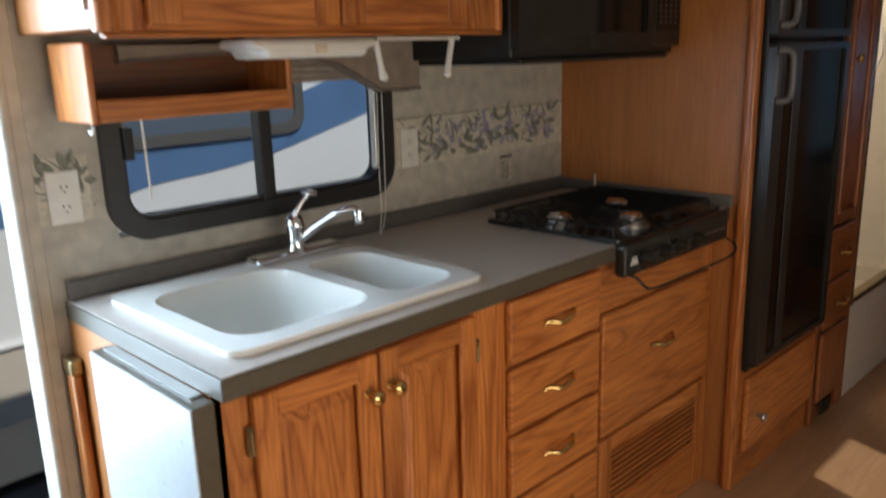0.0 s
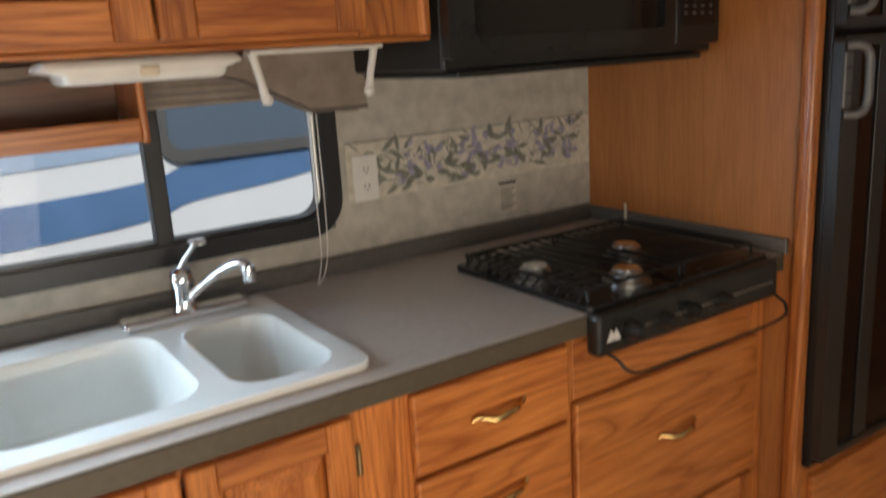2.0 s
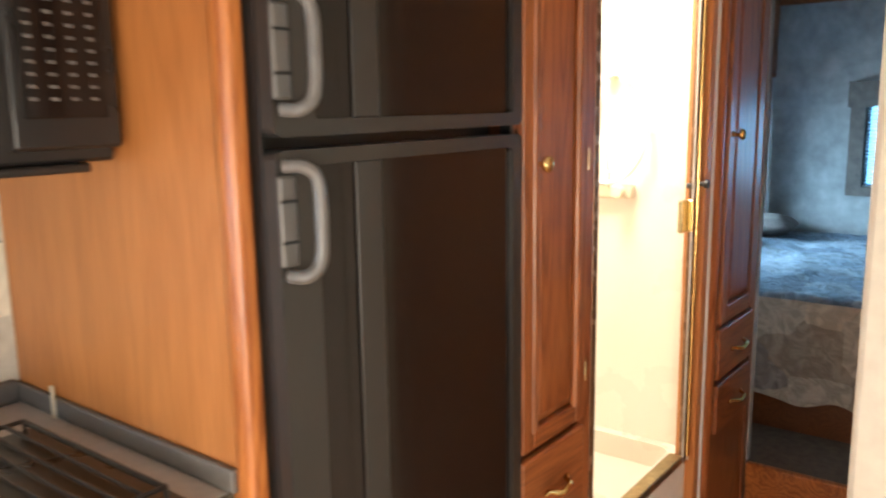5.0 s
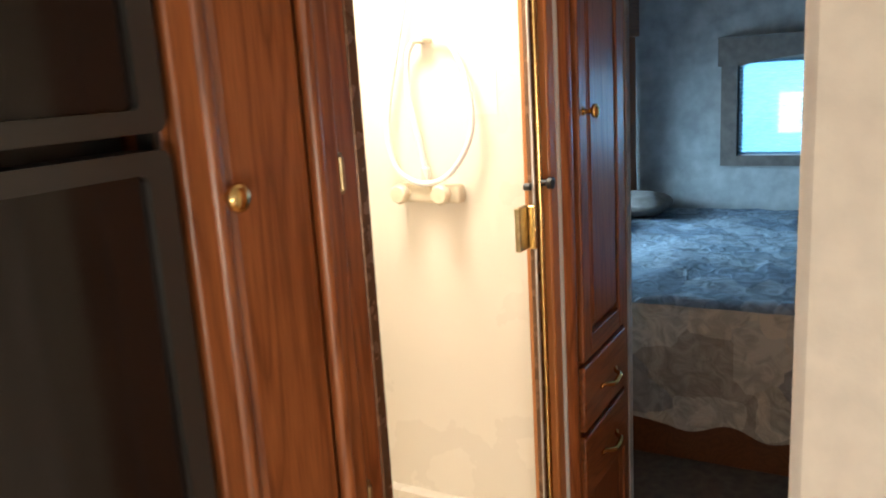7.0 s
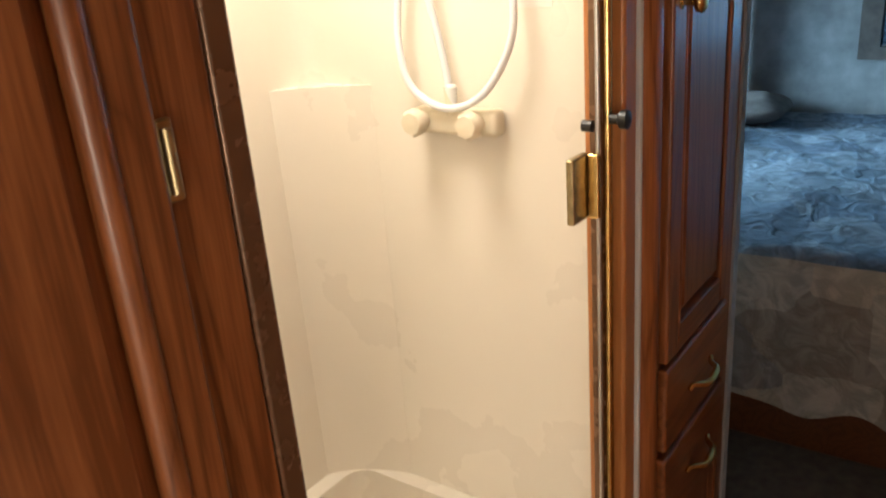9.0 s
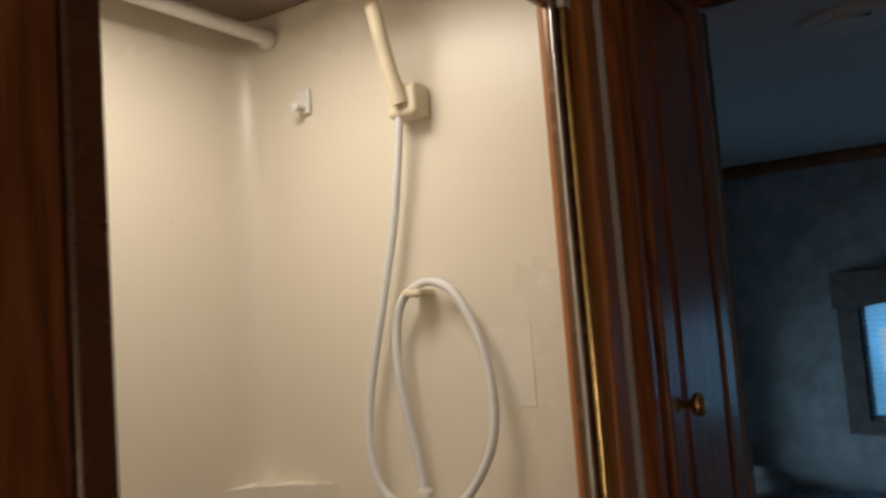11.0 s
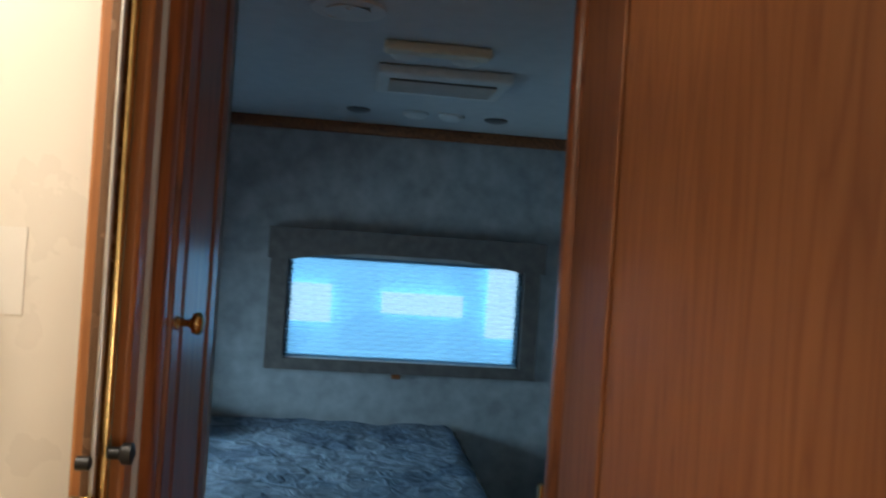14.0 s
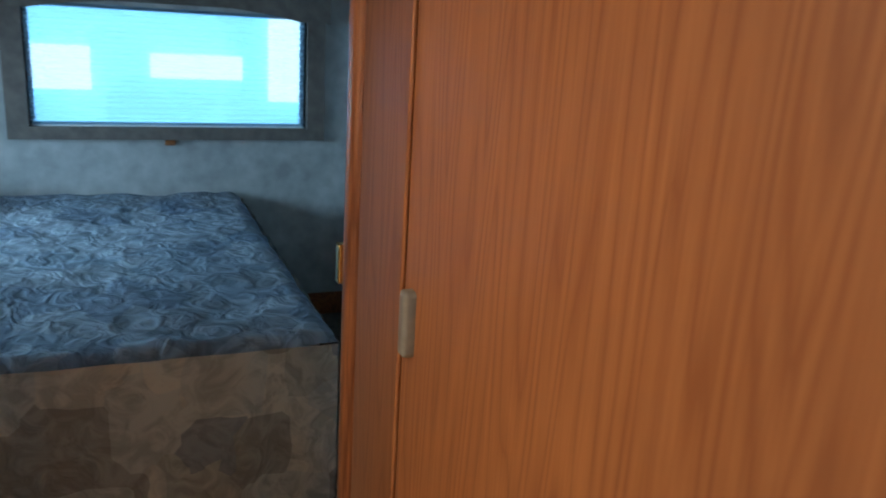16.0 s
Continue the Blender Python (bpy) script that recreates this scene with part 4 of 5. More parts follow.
# ---------------------------------------------------------------- microwave
mw = thing("microwave_oven", (-0.4, -0.22, 1.42), "black over-the-range microwave oven with vent grille", "microwave")
MF = -0.455
part("body", box(-0.798, -0.018, MF + 0.02, -0.004, 1.422, 1.824, 0.006), black_pl, mw)
part("door", slab(rounded(-0.798, -0.176, 1.442, 1.734, 0.008, 3), [rounded(-0.738, -0.212, 1.482, 1.70, 0.012, 4)], -MF - 0.018, -MF + 0.008, "-y"), charcoal, mw)
part("door_window", box(-0.740, -0.210, MF + 0.004, MF + 0.012, 1.480, 1.702), oven_glass, mw, "dark glossy window")
part("print_bar", box(-0.722, -0.67, MF + 0.0022, MF + 0.0038, 1.684, 1.689), print_bar, mw)
part("print_bar", box(-0.665, -0.63, MF + 0.0022, MF + 0.0038, 1.684, 1.688), grey_pl, mw)
cp = part("control_panel", box(-0.174, -0.019, MF - 0.007, MF + 0.018, 1.442, 1.734, 0.006), charcoal, mw)
part("keypad", box(-0.158, -0.040, MF - 0.0095, MF - 0.0065, 1.485, 1.690, 0.001), black_gl, cp)
part("display", box(-0.15, -0.048, MF - 0.011, MF - 0.0093, 1.662, 1.681), black_pl, cp)
for r in range(9):
    for c in range(4):
        x, z = -0.144 + c * 0.0285, 1.640 - r * 0.0162
        part("key", box(x - 0.0055, x + 0.0055, MF - 0.0108, MF - 0.0094, z - 0.0022, z + 0.0022), dark_grey, cp)
part("vent_top", box(-0.800, -0.017, MF + 0.006, MF + 0.03, 1.738, 1.825, 0.004), black_pl, mw)
for k in range(8):
    z = 1.748 + k * 0.0095
    bm = box(-0.77, -0.175, -0.009, 0.009, -0.002, 0.002)
    bmesh.ops.transform(bm, matrix=pose(0, MF + 0.002, z, -22), verts=bm.verts[:])
    part("vent_slat", bm, charcoal, mw)
part("bottom_lip", box(-0.77, -0.06, MF + 0.012, -0.06, 1.408, 1.4215, 0.004), black_pl, mw)

# ---------------------------------------------------------------- partition, refrigerator and pantry
part_wall = structure("wall_partition", box(0.0, 0.028, -0.672, 0.012, 0.0, CEIL), panel_z, "oak-print side panel between stove and refrigerator")
structure("trim_partition_front", box(-0.024, 0.012, -0.712, -0.673, 0.0, CEIL, 0.012, 3), oak_z, "rounded oak front edge of the partition")

fr = thing("refrigerator", (0.35, -0.4, 0.40), "black two-door absorption refrigerator with grey handles", "refrigerator")
RF = -0.722
part("cabinet_body", box(0.042, 0.614, RF + 0.05, -0.05, 0.425, 1.975), black_pl, fr)
part("surround", slab([(0.0125, 0.420), (0.616, 0.420), (0.616, 1.985), (0.0125, 1.985)], [[(0.017, 0.435), (0.608, 0.435), (0.608, 1.90), (0.017, 1.90)]], -RF - 0.02, -RF + 0.004, "-y"), black_pl, fr)
ctl = part("control_strip", box(0.018, 0.612, RF - 0.008, RF + 0.02, 1.895, 1.98, 0.008), charcoal, fr)
part("control_window", box(0.26, 0.50, RF - 0.0105, RF - 0.0075, 1.925, 1.955, 0.002), black_gl, ctl)
part("badge", box(0.42, 0.45, RF - 0.012, RF - 0.010, 1.936, 1.942), print_bar, ctl)
for nm, z0, z1, hz0, hz1 in (("freezer_door", 1.457, 1.888, 1.492, 1.636), ("main_door", 0.440, 1.440, 1.276, 1.420)):
    x0, x1 = 0.014, 0.605
    dr = part(nm, slab(rounded(x0, x1, z0, z1, 0.012, 3), [rounded(x0 + 0.07, x1 - 0.03, z0 + 0.022, z1 - 0.022, 0.008, 3)], -RF - 0.012, -RF + 0.030, "-y"), fridge_trim, fr)
    part("door_panel", box(x0 + 0.068, x1 - 0.028, RF - 0.022, RF + 0.01, z0 + 0.02, z1 - 0.02), black_gl, dr, "glossy black door panel")
    part("panel_strip", box(x0 + 0.150, x0 + 0.205, RF - 0.0268, RF - 0.0225, z0 + 0.022, z1 - 0.022, 0.002), fridge_trim, dr)
    hx = 0.026
    part("handle", tube(smooth_path([(hx, RF - 0.03, hz1), (hx + 0.012, RF - 0.052, hz1), (hx + 0.028, RF - 0.062, hz1 - 0.018), (hx + 0.030, RF - 0.064, (hz0 + hz1) / 2), (hx + 0.028, RF - 0.062, hz0 + 0.018), (hx + 0.012, RF - 0.052, hz0), (hx, RF - 0.03, hz0)], 5), 0.0095, 10), grey_pl, dr, "grey bow handle")
    part("handle_plate", box(hx - 0.013, hx + 0.016, RF - 0.036, RF - 0.028, hz0 + 0.012, hz1 - 0.012, 0.004), dark_grey, dr)
    for z in (hz0 + 0.045, hz1 - 0.045):
        part("plate_joint", box(hx - 0.013, hx + 0.016, RF - 0.0375, RF - 0.0355, z - 0.002, z + 0.002), black_pl, dr)
for z in (1.36, 1.575):
    part("hinge_pin", lathe([(0.006, 0), (0.006, 0.006), (0.001, 0.008)], (0.611, RF - 0.004, z), "-y", 10), steel, fr)

low = thing("lower_cabinet", (0.35, -0.4, 0.0), "oak cabinet below the refrigerator with a small door", "cabinet")
part("carcass", box(0.042, 0.614, -0.690, -0.05, 0.0, 0.419), panel_z, low)
part("face_frame", slab([(0.014, 0.0), (0.616, 0.0), (0.616, 0.418), (0.014, 0.418)], [[(0.06, 0.14), (0.60, 0.14), (0.60, 0.37), (0.06, 0.37)]], 0.691, 0.705, "-y"), oak_x, low)
d = part("door", box(0.042, 0.610, -0.724, -0.7055, 0.125, 0.385, 0.007, 3), oak_x, low)
knob(d, 0.112, -0.724, 0.235, steel)

pan = thing("pantry_cabinet", (0.79, -0.4, 0.0), "tall narrow dark oak pantry cabinet with door and drawers", "cabinet")
PF = -0.725
part("carcass", box(0.622, 0.926, PF + 0.016, -0.02, 0.0, CEIL - 0.004), cherry_z, pan)
part("face_stile", box(0.6185, 0.650, PF, PF + 0.015, 0.0, CEIL - 0.004, 0.003), cherry_z, pan)
part("face_stile", box(0.885, 0.949, PF - 0.004, PF + 0.015, 0.0, CEIL - 0.004, 0.003), cherry_z, pan)
part("face_rail", box(0.650, 0.885, PF + 0.0008, PF + 0.015, 1.95, CEIL - 0.004), cherry_x, pan)
d = frame_door(pan, 0.626, 0.890, 0.792, 1.968, PF - 0.020, cherry_z, cherry_x, 0.042, bead=0.011)
knob(d, 0.672, PF - 0.016, 1.380)
hinge(d, 0.898, PF - 0.008, 1.375)
hinge(d, 0.898, PF - 0.008, 0.90)
hinge(d, 0.898, PF - 0.008, 1.86)
for z0, z1 in ((0.585, 0.775), (0.392, 0.572)):
    drawer(pan, 0.626, 0.890, z0, z1, PF - 0.020, cherry_x, 0.038)
part("lower_door", box(0.626, 0.890, PF - 0.020, PF - 0.001, 0.10, 0.378, 0.006), cherry_z, pan)
part("toe_vent", box(0.70, 0.80, PF - 0.012, PF - 0.001, 0.02, 0.08, 0.006), black_pl, pan, "small black vent")

# ---------------------------------------------------------------- shower
X0, X1, Y1 = 0.955, 1.752, -0.005
sw = thing("shower_stall", (1.35, -0.36, 0.0), "cream moulded plastic shower stall, lit from above", "shower")
plan = [(X0, -0.7115)] + [(X0 + 0.06 - 0.06 * math.cos(a), Y1 - 0.06 + 0.06 * math.sin(a)) for a in (k * math.pi / 16 for k in range(9))] \
    + [(X1 - 0.06 + 0.06 * math.sin(a), Y1 - 0.06 + 0.06 * math.cos(a)) for a in (k * math.pi / 16 for k in range(9))] + [(X1, -0.7115)]
bm = bmesh.new()
for k in range(len(plan) - 1):
    quad = [bm.verts.new((*p, z)) for p, z in ((plan[k], 0.30), (plan[k + 1], 0.30), (plan[k + 1], 2.117), (plan[k], 2.117))]
    bm.faces.new(quad)
bmesh.ops.remove_doubles(bm, verts=bm.verts[:], dist=1e-5)
part("surround", bm, shower_mat, sw)
part("pan_floor", slab([(u, v) for u, v in plan], [], 0.27, 0.30, "z"), shower_mat, sw)
ledge = slab([(u, v) for u, v in plan], [rounded(X0 + 0.035, X1 - 0.035, -0.64, Y1 - 0.04, 0.05, 5)], 0.30, 0.380, "z")
part("pan_ledge", ledge, shower_mat, sw)
part("apron", box(0.950, 1.618, -0.722, -0.712, 0.0, 0.405, 0.006), white_pl, sw, "white apron below the shower door")
cs = [(X1 - 0.001, Y1 - 0.001)]
for k in range(17):
    q, line = k * math.pi / 32, k / 16
    fillet = (X1 - 0.10 + 0.0995 * math.sin(q), Y1 - 0.175 + 0.1745 * math.cos(q))
    chord = (X1 - 0.10 + 0.0995 * line, Y1 - 0.0005 - 0.1745 * line)
    cs.append(tuple(0.5 * u + 0.5 * v for u, v in zip(fillet, chord)))
part("soap_shelf", slab(cs, [], 1.240, 1.266, "z"), shower_mat, sw, "corner soap shelf")
bm = bmesh.new()
loops = [[bm.verts.new((X1 - 0.004 + (u - X1 + 0.004) * s, Y1 - 0.004 + (v - Y1 + 0.004) * s, z)) for u, v in cs] for s, z in ((1.0, 1.240), (0.99, 1.0), (0.98, 0.7), (0.97, 0.336))]
for r0, r1 in zip(loops, loops[1:]):
    for k in range(len(cs)):
        bm.faces.new((r0[k], r1[k], r1[(k + 1) % len(cs)], r0[(k + 1) % len(cs)]))
part("shelf_support", bm, shower_mat, sw)
part("stall_ceiling", box(X0 - 0.01, X1 + 0.02, -0.712, 0.01, 2.118, 2.128), shower_top, sw, "brown stall ceiling")
part("ceiling_rod", tube([(X0, -0.080, 2.072), (X1 - 0.005, -0.080, 2.072)], 0.014, 16), white_pl, sw, "white rod across the stall")
part("rod_flange", lathe([(0.02, 0), (0.02, 0.012), (0.015, 0.02)], (X1 - 0.004, -0.080, 2.072), "-x", 16), white_pl, sw)
sl = thing("shower_light", (1.34, -0.36, 2.09), "lit square ceiling lamp in the shower", "lamp")
part("housing", slab(rounded(1.16, 1.52, -0.52, -0.20, 0.03), [rounded(1.19, 1.49, -0.49, -0.23, 0.02)], 2.088, 2.117, "z"), white_pl, sl)
part("lens", slab(rounded(1.185, 1.495, -0.495, -0.225, 0.02), [], 2.098, 2.104, "z"), lamp_glow, sl, "glowing lens")

dfm = thing("shower_door_frame", (1.3, -0.72, 0.405), "bronze and brass shower door frame", "shower door")
part("header", box(0.9745, 1.609, -0.725, -0.708, 1.905, 1.945, 0.003), bronze, dfm)
part("header_lip", box(0.9745, 1.580, -0.7285, -0.7255, 1.905, 1.912), dull_brass, dfm)
part("sill", box(0.9745, 1.581, -0.727, -0.685, 0.405, 0.432, 0.004), dull_brass, dfm)
part("left_jamb", box(0.950, 0.974, -0.730, -0.712, 0.405, 1.945, 0.003), bronze, dfm)
rj = part("right_jamb", box(1.582, 1.606, -0.730, -0.712, 0.405, 1.96, 0.003), bronze, dfm)
part("chrome_edge", tube([(1.579, -0.727, 0.41), (1.579, -0.727, 1.905)], 0.0035, 8), steel, rj)
part("brass_rail", tube([(1.594, -0.7345, 0.43), (1.594, -0.7345, 1.94)], 0.007, 10), brass, rj, "polished brass rail")
part("chrome_edge", tube([(1.608, -0.731, 0.41), (1.608, -0.731, 1.955)], 0.003, 8), steel, rj)
part("top_bracket", box(1.584, 1.607, -0.742, -0.7305, 1.90, 1.97, 0.003), white_pl, rj)
part("latch_knob", lathe([(0.007, 0), (0.007, 0.012), (0.013, 0.016), (0.013, 0.026), (0.002, 0.03)], (1.588, -0.741, 1.262), "-y", 14), black_pl, dfm, "black latch knob")
part("latch_stop", lathe([(0.008, 0), (0.008, 0.014), (0.001, 0.017)], (1.556, -0.716, 1.258), "-y", 12), black_pl, dfm)
part("pull_plate", box(1.520, 1.570, -0.718, -0.706, 1.125, 1.218, 0.003), dull_brass, dfm, "brass pull plate")
part("pull_lip", box(1.560, 1.570, -0.736, -0.7185, 1.125, 1.218, 0.003), brass, dfm)

XW = X1 - 0.001
fc = thing("shower_taps", (XW, -0.44, 1.2), "cream plastic two-handle shower mixer", "taps")
part("body", box(XW - 0.035, XW, -0.478, -0.30, 1.188, 1.235, 0.010, 3), cream_pl, fc)
for y in (-0.325, -0.44):
    part("handle", lathe([(0.016, 0.0), (0.013, 0.015), (0.024, 0.018), (0.026, 0.03), (0.020, 0.04), (0.001, 0.042)], (XW - 0.034, y, 1.214), "-x", 8), cream_pl, fc, "lobed cream handle")
part("outlet", lathe([(0.011, 0), (0.011, 0.05)], (XW - 0.030, -0.385, 1.225)), cream_pl, fc)
hs = thing("shower_hose", (XW - 0.03, -0.42, 1.2), "long white shower hose looped over a hook", "hose")
XH = XW - 0.030
part("tube", tube(smooth_path([(XH, -0.385, 1.262), (XH, -0.372, 1.34), (XH - 0.004, -0.355, 1.435), (XH, -0.350, 1.51), (XH, -0.366, 1.566), (XH, -0.416, 1.592), (XH, -0.468, 1.566), (XH - 0.004, -0.513, 1.472), (XH - 0.010, -0.520, 1.36), (XH - 0.012, -0.463, 1.267), (XH - 0.012, -0.383, 1.238), (XH - 0.012, -0.312, 1.272), (XH - 0.01, -0.290, 1.34), (XH, -0.289, 1.42), (XH, -0.325, 1.557), (XH, -0.362, 1.70), (XH - 0.006, -0.392, 1.868)], 8), 0.0068, 10), hose_mat, hs)
part("collar", lathe([(0.010, 0), (0.0115, 0.035), (0.008, 0.04)], (XH, -0.386, 1.238)), white_pl, hs)
hk = thing("hose_hook", (XW, -0.39, 1.58), "small cream hook that holds the hose loop", "hook")
part("peg", box(XW - 0.045, XW, -0.41, -0.375, 1.570, 1.582, 0.004), cream_pl, hk)
hd = thing("hand_shower", (XW, -0.41, 1.86), "cream hand shower resting in its wall bracket", "hand shower")
br = part("bracket", box(XW - 0.045, XW, -0.428, -0.372, 1.853, 1.906, 0.008, 3), cream_pl, hd)
part("handle", tube(smooth_path([(XH - 0.018, -0.402, 1.872), (XH - 0.038, -0.392, 1.955), (XH - 0.055, -0.390, 2.02), (XH - 0.062, -0.380, 2.05)], 5), 0.0125, 12), cream_pl, hd)
bm = lathe([(0.012, -0.012), (0.036, 0.0), (0.036, 0.018), (0.001, 0.020)], (0, 0, 0), "-x", 20)
bmesh.ops.transform(bm, matrix=pose(XH - 0.070, -0.378, 2.052, 0, 35, 28), verts=bm.verts[:])
part("spray_head", bm, cream_pl, hd)
rh = thing("robe_hook", (XW, -0.17, 1.93), "small white robe hook on the shower wall", "hook")
part("plate", box(XW - 0.008, XW, -0.174, -0.147, 1.912, 1.959, 0.003), white_pl, rh)
part("peg", lathe([(0.007, 0), (0.006, 0.015), (0.01, 0.024), (0.001, 0.028)], (XW - 0.008, -0.160, 1.922), "-x", 12), white_pl, rh)
lb = solid("wall_label", box(X1 - 0.0012, X1 + 0.001, -0.572, -0.500, 1.398, 1.515), sticker, "plain white sticker on the shower wall", "sticker", base=(XW, -0.52, 1.40))

# ---------------------------------------------------------------- wardrobe beside the bedroom door
structure("trim_shower_post", box(1.612, 1.655, -0.752, -0.690, 0.0, CEIL, 0.005), panel_z, "oak post between shower and wardrobe")
structure("trim_metal_strip", box(1.6565, 1.665, -0.757, -0.690, 0.0, CEIL, 0.002), print_bar, "pale metal strip along the post")
structure("trim_round_post", tube([(1.702, -0.735, 0.0), (1.702, -0.735, CEIL)], 0.034, 20), cherry_z, "rounded oak corner post")
structure("trim_wardrobe_end", box(2.1285, 2.169, -0.750, -0.02, 0.0, CEIL), cherry_z, "oak board between wardrobe and bedroom doorway")
wd = thing("wardrobe", (1.95, -0.4, 0.0), "dark oak wardrobe with a tall door above two drawers", "wardrobe")
WF = -0.745
part("carcass", box(1.756, 2.125, WF + 0.016, -0.02, 0.0, CEIL - 0.004), cherry_z, wd)
part("face_stile", box(1.738, 1.79, WF, WF + 0.015, 0.0, CEIL - 0.004, 0.003), cherry_z, wd)
part("face_stile", box(2.09, 2.128, WF, WF + 0.015, 0.0, CEIL - 0.004, 0.003), cherry_z, wd)
d = frame_door(wd, 1.762, 2.105, 0.802, 2.075, WF - 0.020, cherry_z, cherry_x, 0.055)
knob(d, 1.79, WF - 0.020, 1.395)
hinge(d, 2.112, WF - 0.006, 1.13)
hinge(d, 2.112, WF - 0.006, 1.80)
for z0, z1 in ((0.622, 0.788), (0.442, 0.606)):
    drawer(wd, 1.762, 2.105, z0, z1, WF - 0.020, cherry_x)
part("lower_panel", box(1.79, 2.09, WF + 0.001, WF + 0.015, 0.0, 0.43), cherry_z, wd)

# ---------------------------------------------------------------- bathroom door
bd = thing("door_1", (1.3, -1.36, 0.0), "closed oak-print bathroom door with recessed pull", "door", kind="structure")
part("edge_strip", box(0.968, 0.9715, -1.336, -1.3325, 0.01, 2.09), print_bar, bd, "pale edge strip")
part("leaf", box(0.972, 1.610, -1.375, -1.333, 0.01, 2.09, 0.003), slab_z, bd)
part("pull", box(1.568, 1.590, -1.345, -1.319, 1.110, 1.188, 0.006, 3), pewter, bd, "dull metal pull")
part("screw", lathe([(0.004, 0), (0.004, 0.002), (0.001, 0.003)], (1.604, -1.333, 1.79), "-y", 8), dark_grey, bd)
ph = part("hinge_strip", box(0.953, 0.9675, -1.365, -1.336, 0.01, 2.09, 0.001), bronze, bd, "long piano hinge")
for k in range(60):
    part("hinge_slot", box(0.9555, 0.9655, -1.3362, -1.3345, 0.03 + k * 0.034, 0.047 + k * 0.034), black_pl, ph)

# ---------------------------------------------------------------- bedroom
bed = thing("bed", (3.25, -0.5, 0.2), "made bed with a leafy patterned bedspread, blue window light painted into its top", "bed")
BX0, BX1, BY0, BY1 = 2.48, 4.08, -1.49, 0.48
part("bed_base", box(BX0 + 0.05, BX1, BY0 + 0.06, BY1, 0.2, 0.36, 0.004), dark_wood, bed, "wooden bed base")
bm = box(BX0 + 0.02, BX1, BY0 + 0.02, BY1, 0.36, 0.74, 0.05, 4)
part("mattress", bm, white_pl, bed)
bm = bmesh.new()
NX, NY = 80, 96
grid = [[None] * (NY + 1) for _ in range(NX + 1)]
for i in range(NX + 1):
    for j in range(NY + 1):
        x, y = BX0 + (BX1 - BX0) * i / NX, BY0 + (BY1 - BY0) * j / NY
        edge = min(x - BX0, y - BY0)
        drop = 0.03 * max(0.0, 1 - edge / 0.05) ** 2
        w = noise.noise(Vector((x * 9, y * 9, 0))) * 0.010 + noise.noise(Vector((x * 22, y * 22, 5))) * 0.006 + noise.noise(Vector((x * 3, y * 3, 9))) * 0.012
        grid[i][j] = bm.verts.new((x, y, 0.768 + w - drop))
for i in range(NX):
    for j in range(NY):
        bm.faces.new((grid[i][j], grid[i + 1][j], grid[i + 1][j + 1], grid[i][j + 1]))
part("bedspread_top", bm, quilt_top, bed, "leafy bedspread top with blue window light put into its colour")
for side in ("foot", "flank"):
    bm = bmesh.new()
    n, rowsn = 120, 14
    g2 = []
    for k in range(n + 1):
        col = []
        for r in range(rowsn + 1):
            z = 0.745 - 0.40 * r / rowsn - 0.015 * math.sin(k * 0.35) * r / rowsn
            wob = (0.010 * math.sin(k * 0.55) + 0.012 * noise.noise(Vector((k * 0.16, r * 0.2, 1)))) * (0.25 + r / rowsn)
            if side == "foot":
                col.append(bm.verts.new((BX0 - 0.004 - wob * 0.9 - 0.006 * r / rowsn, BY0 + (BY1 - BY0) * k / n, z)))
            else:
                col.append(bm.verts.new((BX0 + (BX1 - BX0) * k / n, BY0 - 0.004 - wob * 0.9, z)))
        g2.append(col)
    for a, b in zip(g2, g2[1:]):
        for r in range(rowsn):
            bm.faces.new((a[r], b[r], b[r + 1], a[r + 1]))
    part("bedspread_side", bm, quilt_side, bed, "beige patchwork print hanging side")

def pillow(centre, half, mat, label):
    """A soft cushion with pinched corners, lying flat."""
    x, y, z = centre
    pl = thing("pillow", (x, y, z - half[2]), label, "pillow", "pillows on the bed")
    bm = bmesh.new()
    bmesh.ops.create_uvsphere(bm, u_segments=36, v_segments=18, radius=1.0)
    for v in bm.verts:
        c = v.co
        q = [math.copysign(abs(a) ** 0.8, a) for a in (c.x, c.y)]
        edge = max(abs(c.x), abs(c.y))
        pinch = 1 + 0.10 * (abs(c.x * c.y) * 2) ** 2
        v.co = Vector((x + half[0] * q[0] * pinch, y + half[1] * q[1] * pinch, z + half[2] * c.z * (1.15 - 0.3 * edge) + 0.012 * noise.noise(c * 3 + Vector(centre))))
    part("cushion", bm, mat, pl)
    return pl


pillow((3.86, -0.30, 0.822), (0.18, 0.17, 0.055), dark_fabric, "flat dark grey-blue pillow at the head of the bed")
pillow((3.50, -0.14, 0.812), (0.17, 0.19, 0.045), quilt_top, "blue patterned pillow matching the bedspread")

w2 = thing("window_2", (4.1, -1.25, 1.0), "bedroom window with a pleated blind and padded fabric frame", "window", kind="structure")
put = FACING["-x"]
sur = slab([(-1.835, 0.98), (-0.66, 0.98), (-0.66, 1.50), (-1.835, 1.50)], [[(-1.762, 1.028), (-0.733, 1.028), (-0.733, 1.49), (-1.762, 1.49)]], -4.098, -4.075, "-x")
part("side_lambrequin", sur, dark_fabric, w2, "padded dark fabric frame")
arch = [(-0.655, 1.585), (-0.655, 1.452), (-0.76, 1.452)] + [(-0.83 - 0.84 * k / 12, 1.466 + 0.035 * math.sin(math.pi * k / 12)) for k in range(13)] + [(-1.74, 1.452), (-1.84, 1.452), (-1.84, 1.585)]
part("valance", slab(arch, [], -4.097, -4.015, "-x"), dark_fabric, w2, "arched fabric valance")
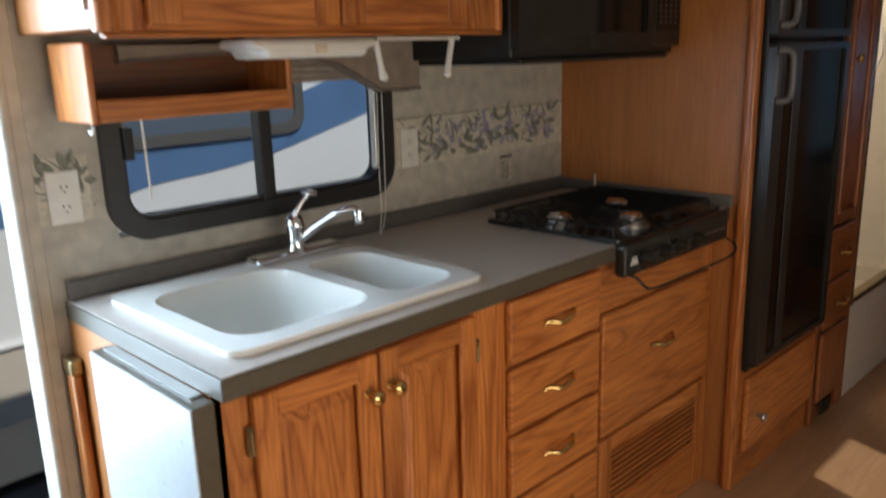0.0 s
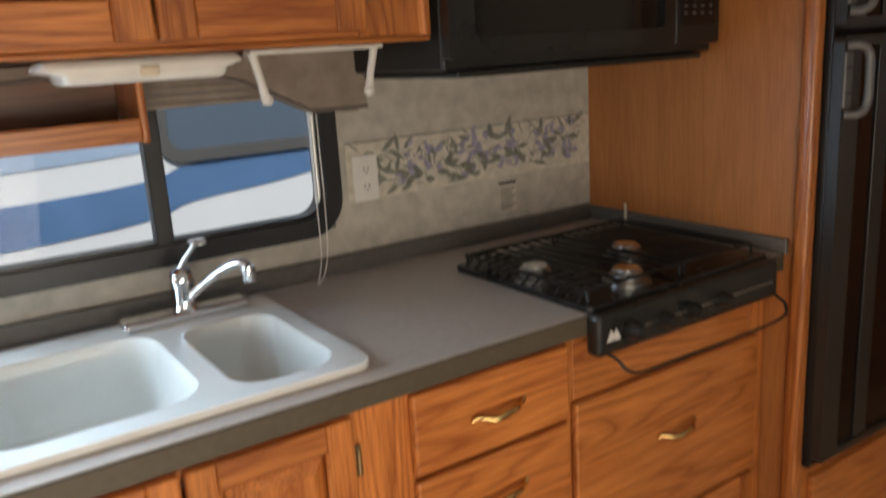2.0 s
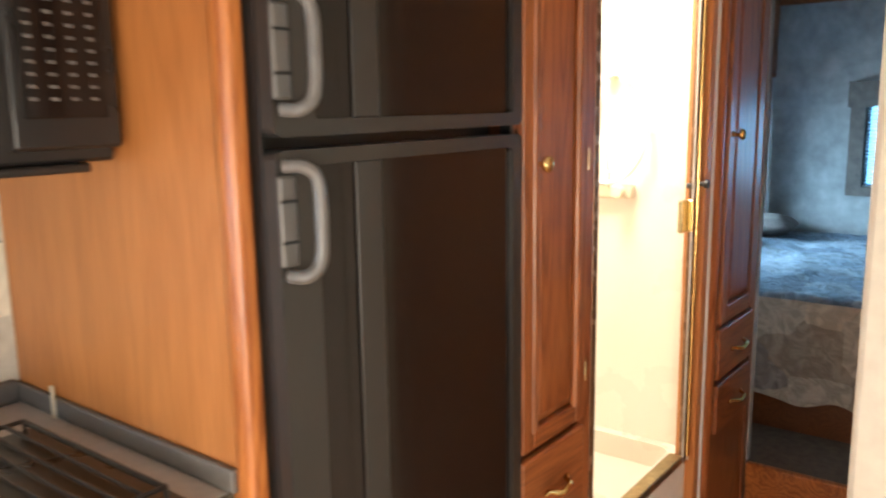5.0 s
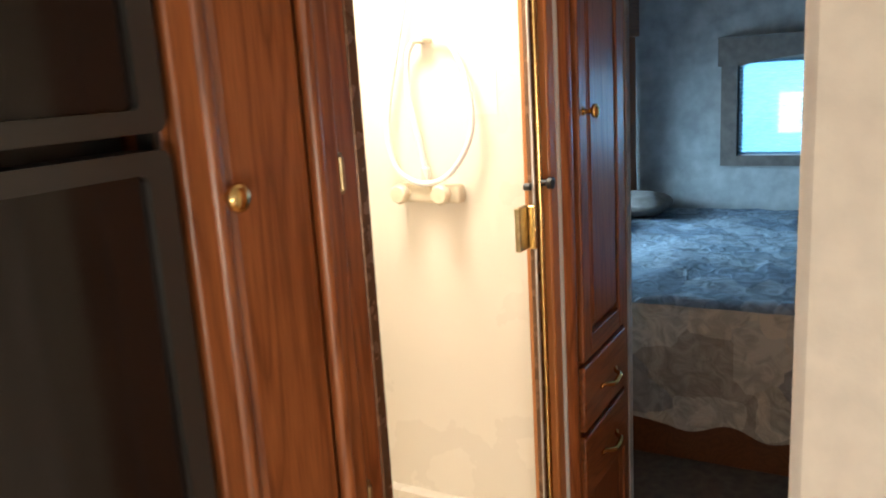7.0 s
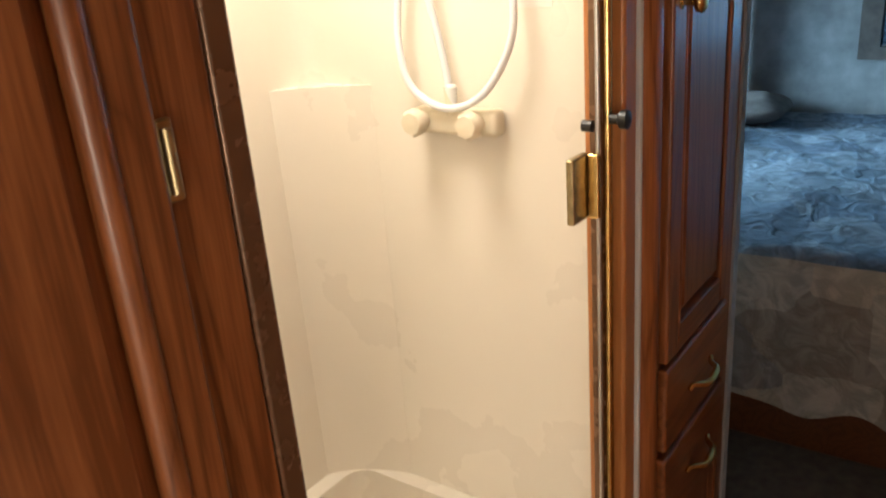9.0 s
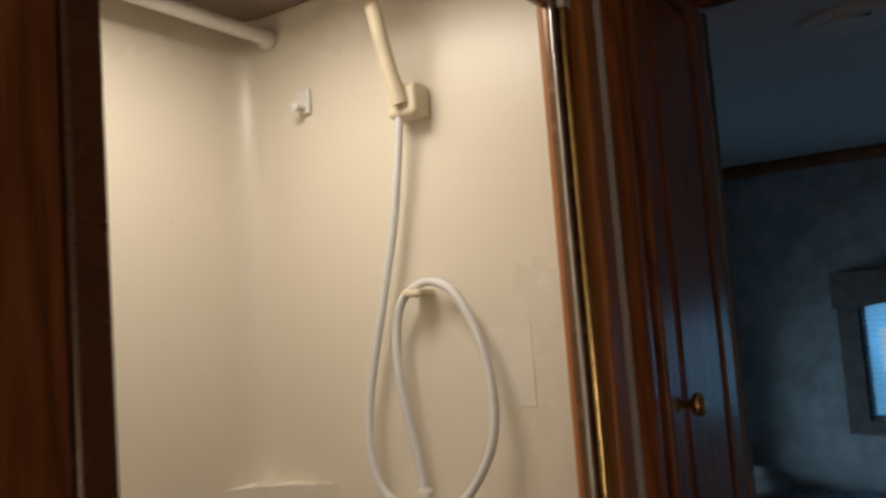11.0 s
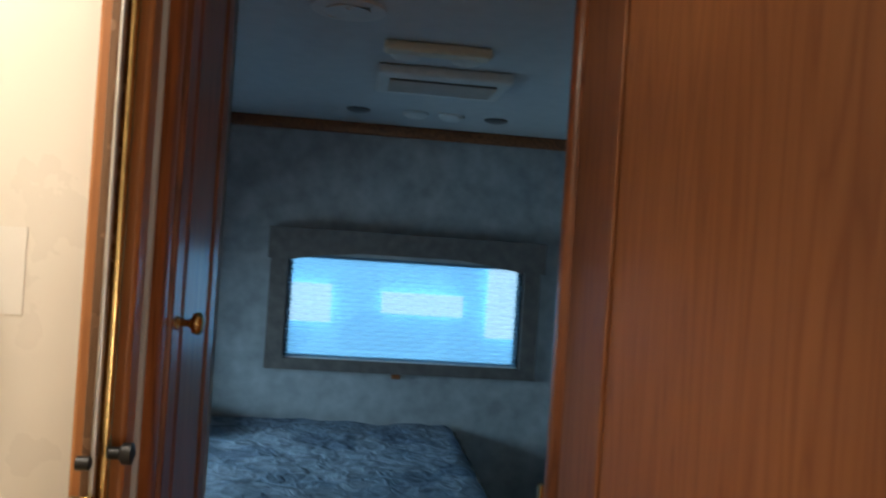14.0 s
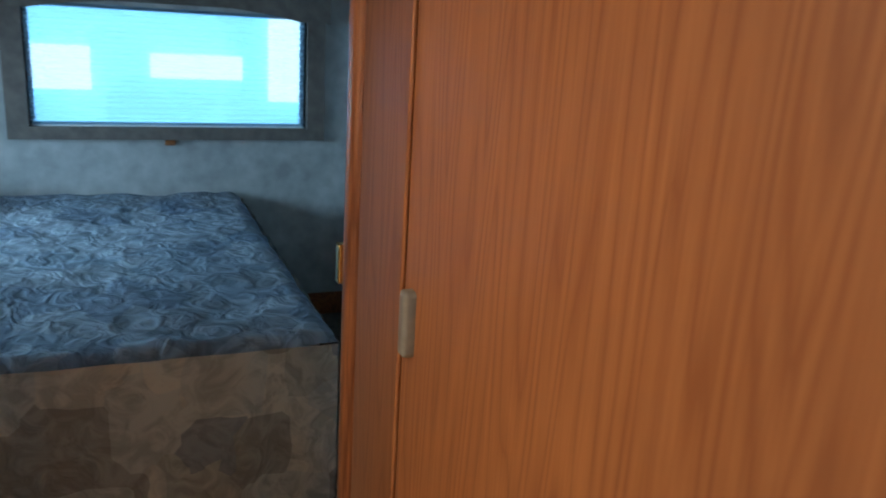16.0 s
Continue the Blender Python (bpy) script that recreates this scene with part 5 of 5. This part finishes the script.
part("window_frame", slab([(-1.775, 1.012), (-0.72, 1.012), (-0.72, 1.48), (-1.775, 1.48)], [[(-1.745, 1.04), (-0.75, 1.04), (-0.75, 1.46), (-1.745, 1.46)]], -4.155, -4.13, "-x"), black_pl, w2)
p = part("pane", box(4.138, 4.142, -1.75, -0.745, 1.035, 1.465), glass, w2)
p.visible_shadow = False
NP = 22
bm = bmesh.new()
prev = None
for k in range(2 * NP + 1):
    z = 1.032 + (1.475 - 1.032) * k / (2 * NP)
    x = 4.110 + (0.008 if k % 2 else -0.008)
    cur = (bm.verts.new((x, -1.755, z)), bm.verts.new((x, -0.738, z)))
    if prev:
        bm.faces.new((prev[0], prev[1], cur[1], cur[0]))
    prev = cur
bl = part("pleated_blind", bm, blind_mat, w2, "pale pleated blind, drawn down")
part("blind_rail", box(4.098, 4.118, -1.757, -0.737, 1.023, 1.033, 0.002), white_pl, w2)
part("blind_tab", box(4.085, 4.098, -1.245, -1.205, 0.957, 0.977, 0.003), cherry_x, w2)
w3 = thing("window_3", (3.35, 0.5, 0.95), "bedroom side window", "window", kind="structure")
part("window_frame", slab([(2.87, 0.92), (3.83, 0.92), (3.83, 1.43), (2.87, 1.43)], [[(2.92, 0.97), (3.78, 0.97), (3.78, 1.38), (2.92, 1.38)]], -0.498, -0.47, "-y"), black_pl, w3)
oc = thing("bedroom_overhead_cabinet", (3.3, 0.3, 1.62), "dark oak overhead cabinet over the head of the bed", "cabinet")
part("carcass", box(3.55, 4.08, -0.27, 0.498, 1.62, 2.05, 0.006), cherry_x, oc)
part("door", box(3.531, 3.549, -0.25, 0.48, 1.65, 2.02, 0.006), cherry_z, oc)
part("side_board", box(3.95, 4.08, -0.25, -0.215, 0.80, 1.619, 0.004), cherry_z, oc)

# ceiling fittings of the bedroom
CB = 2.055
ac = thing("ceiling_air_vent", (3.05, -1.22, CB), "white air conditioner grille on the bedroom ceiling", "vent")
part("housing", box(2.92, 3.22, -1.44, -1.04, CB - 0.032, CB - 0.001, 0.010, 3), white_pl, ac)
part("grille", box(2.98, 3.16, -1.40, -1.08, CB - 0.0365, CB - 0.0325), grey_pl, ac)
for k in range(7):
    part("slat", box(2.99 + k * 0.024, 3.0 + k * 0.024, -1.40, -1.08, CB - 0.041, CB - 0.0366), white_pl, ac)
cl = thing("ceiling_lamp", (2.72, -1.19, CB), "double bedroom ceiling lamp with clear lenses, switched off", "lamp")
part("base", box(2.66, 2.72, -1.33, -1.05, CB - 0.028, CB - 0.001, 0.008), cream_pl, cl)
for y in (-1.27, -1.11):
    part("lens", lathe([(0.05, 0.0), (0.052, 0.012), (0.035, 0.03), (0.001, 0.036)], (2.735, y, CB - 0.001), "-z", 20), white_pl, cl)
rv = thing("round_vent", (2.43, -0.96, CB), "round white ceiling air outlet", "vent")
part("ring", lathe([(0.085, 0.0), (0.085, 0.008), (0.055, 0.014), (0.05, 0.006), (0.001, 0.006)], (2.43, -0.96, CB - 0.001), "-z", 28), white_pl, rv)
part("flap", box(2.39, 2.47, -0.965, -0.955, CB - 0.018, CB - 0.007), white_pl, rv)
for y, x in ((-0.99, 3.73), (-1.53, 3.73)):
    pk = thing("ceiling_speaker", (x, y, CB), "small round ceiling fitting", "fitting", "small ceiling fittings")
    part("ring", lathe([(0.045, 0.0), (0.045, 0.006), (0.03, 0.012), (0.001, 0.010)], (x, y, CB - 0.001), "-z", 20), grey_pl, pk)
for y in (-1.21, -1.35):
    pk = thing("reading_lamp", (3.71, y, CB), "small ceiling reading lamp", "lamp", "ceiling reading lamps")
    part("shade", lathe([(0.05, 0.0), (0.05, 0.01), (0.03, 0.022), (0.001, 0.02)], (3.71, y, CB - 0.001), "-z", 20), white_pl, pk)

# ---------------------------------------------------------------- entry doorway
structure("trim_entry_jamb", box(-1.838, -1.8155, -0.012, 0.075, -0.02, 1.97, 0.006), vinyl_trim, "beige jamb of the entry doorway")
structure("trim_entry_casing", box(-1.832, -1.792, -0.010, -0.0005, 0.0, 2.0, 0.003), vinyl_trim, "beige casing of the entry doorway")
structure("trim_entry_jamb_far", box(-2.5, -2.478, -0.012, 0.075, -0.02, 1.95, 0.006), vinyl_trim, "beige jamb of the entry doorway")
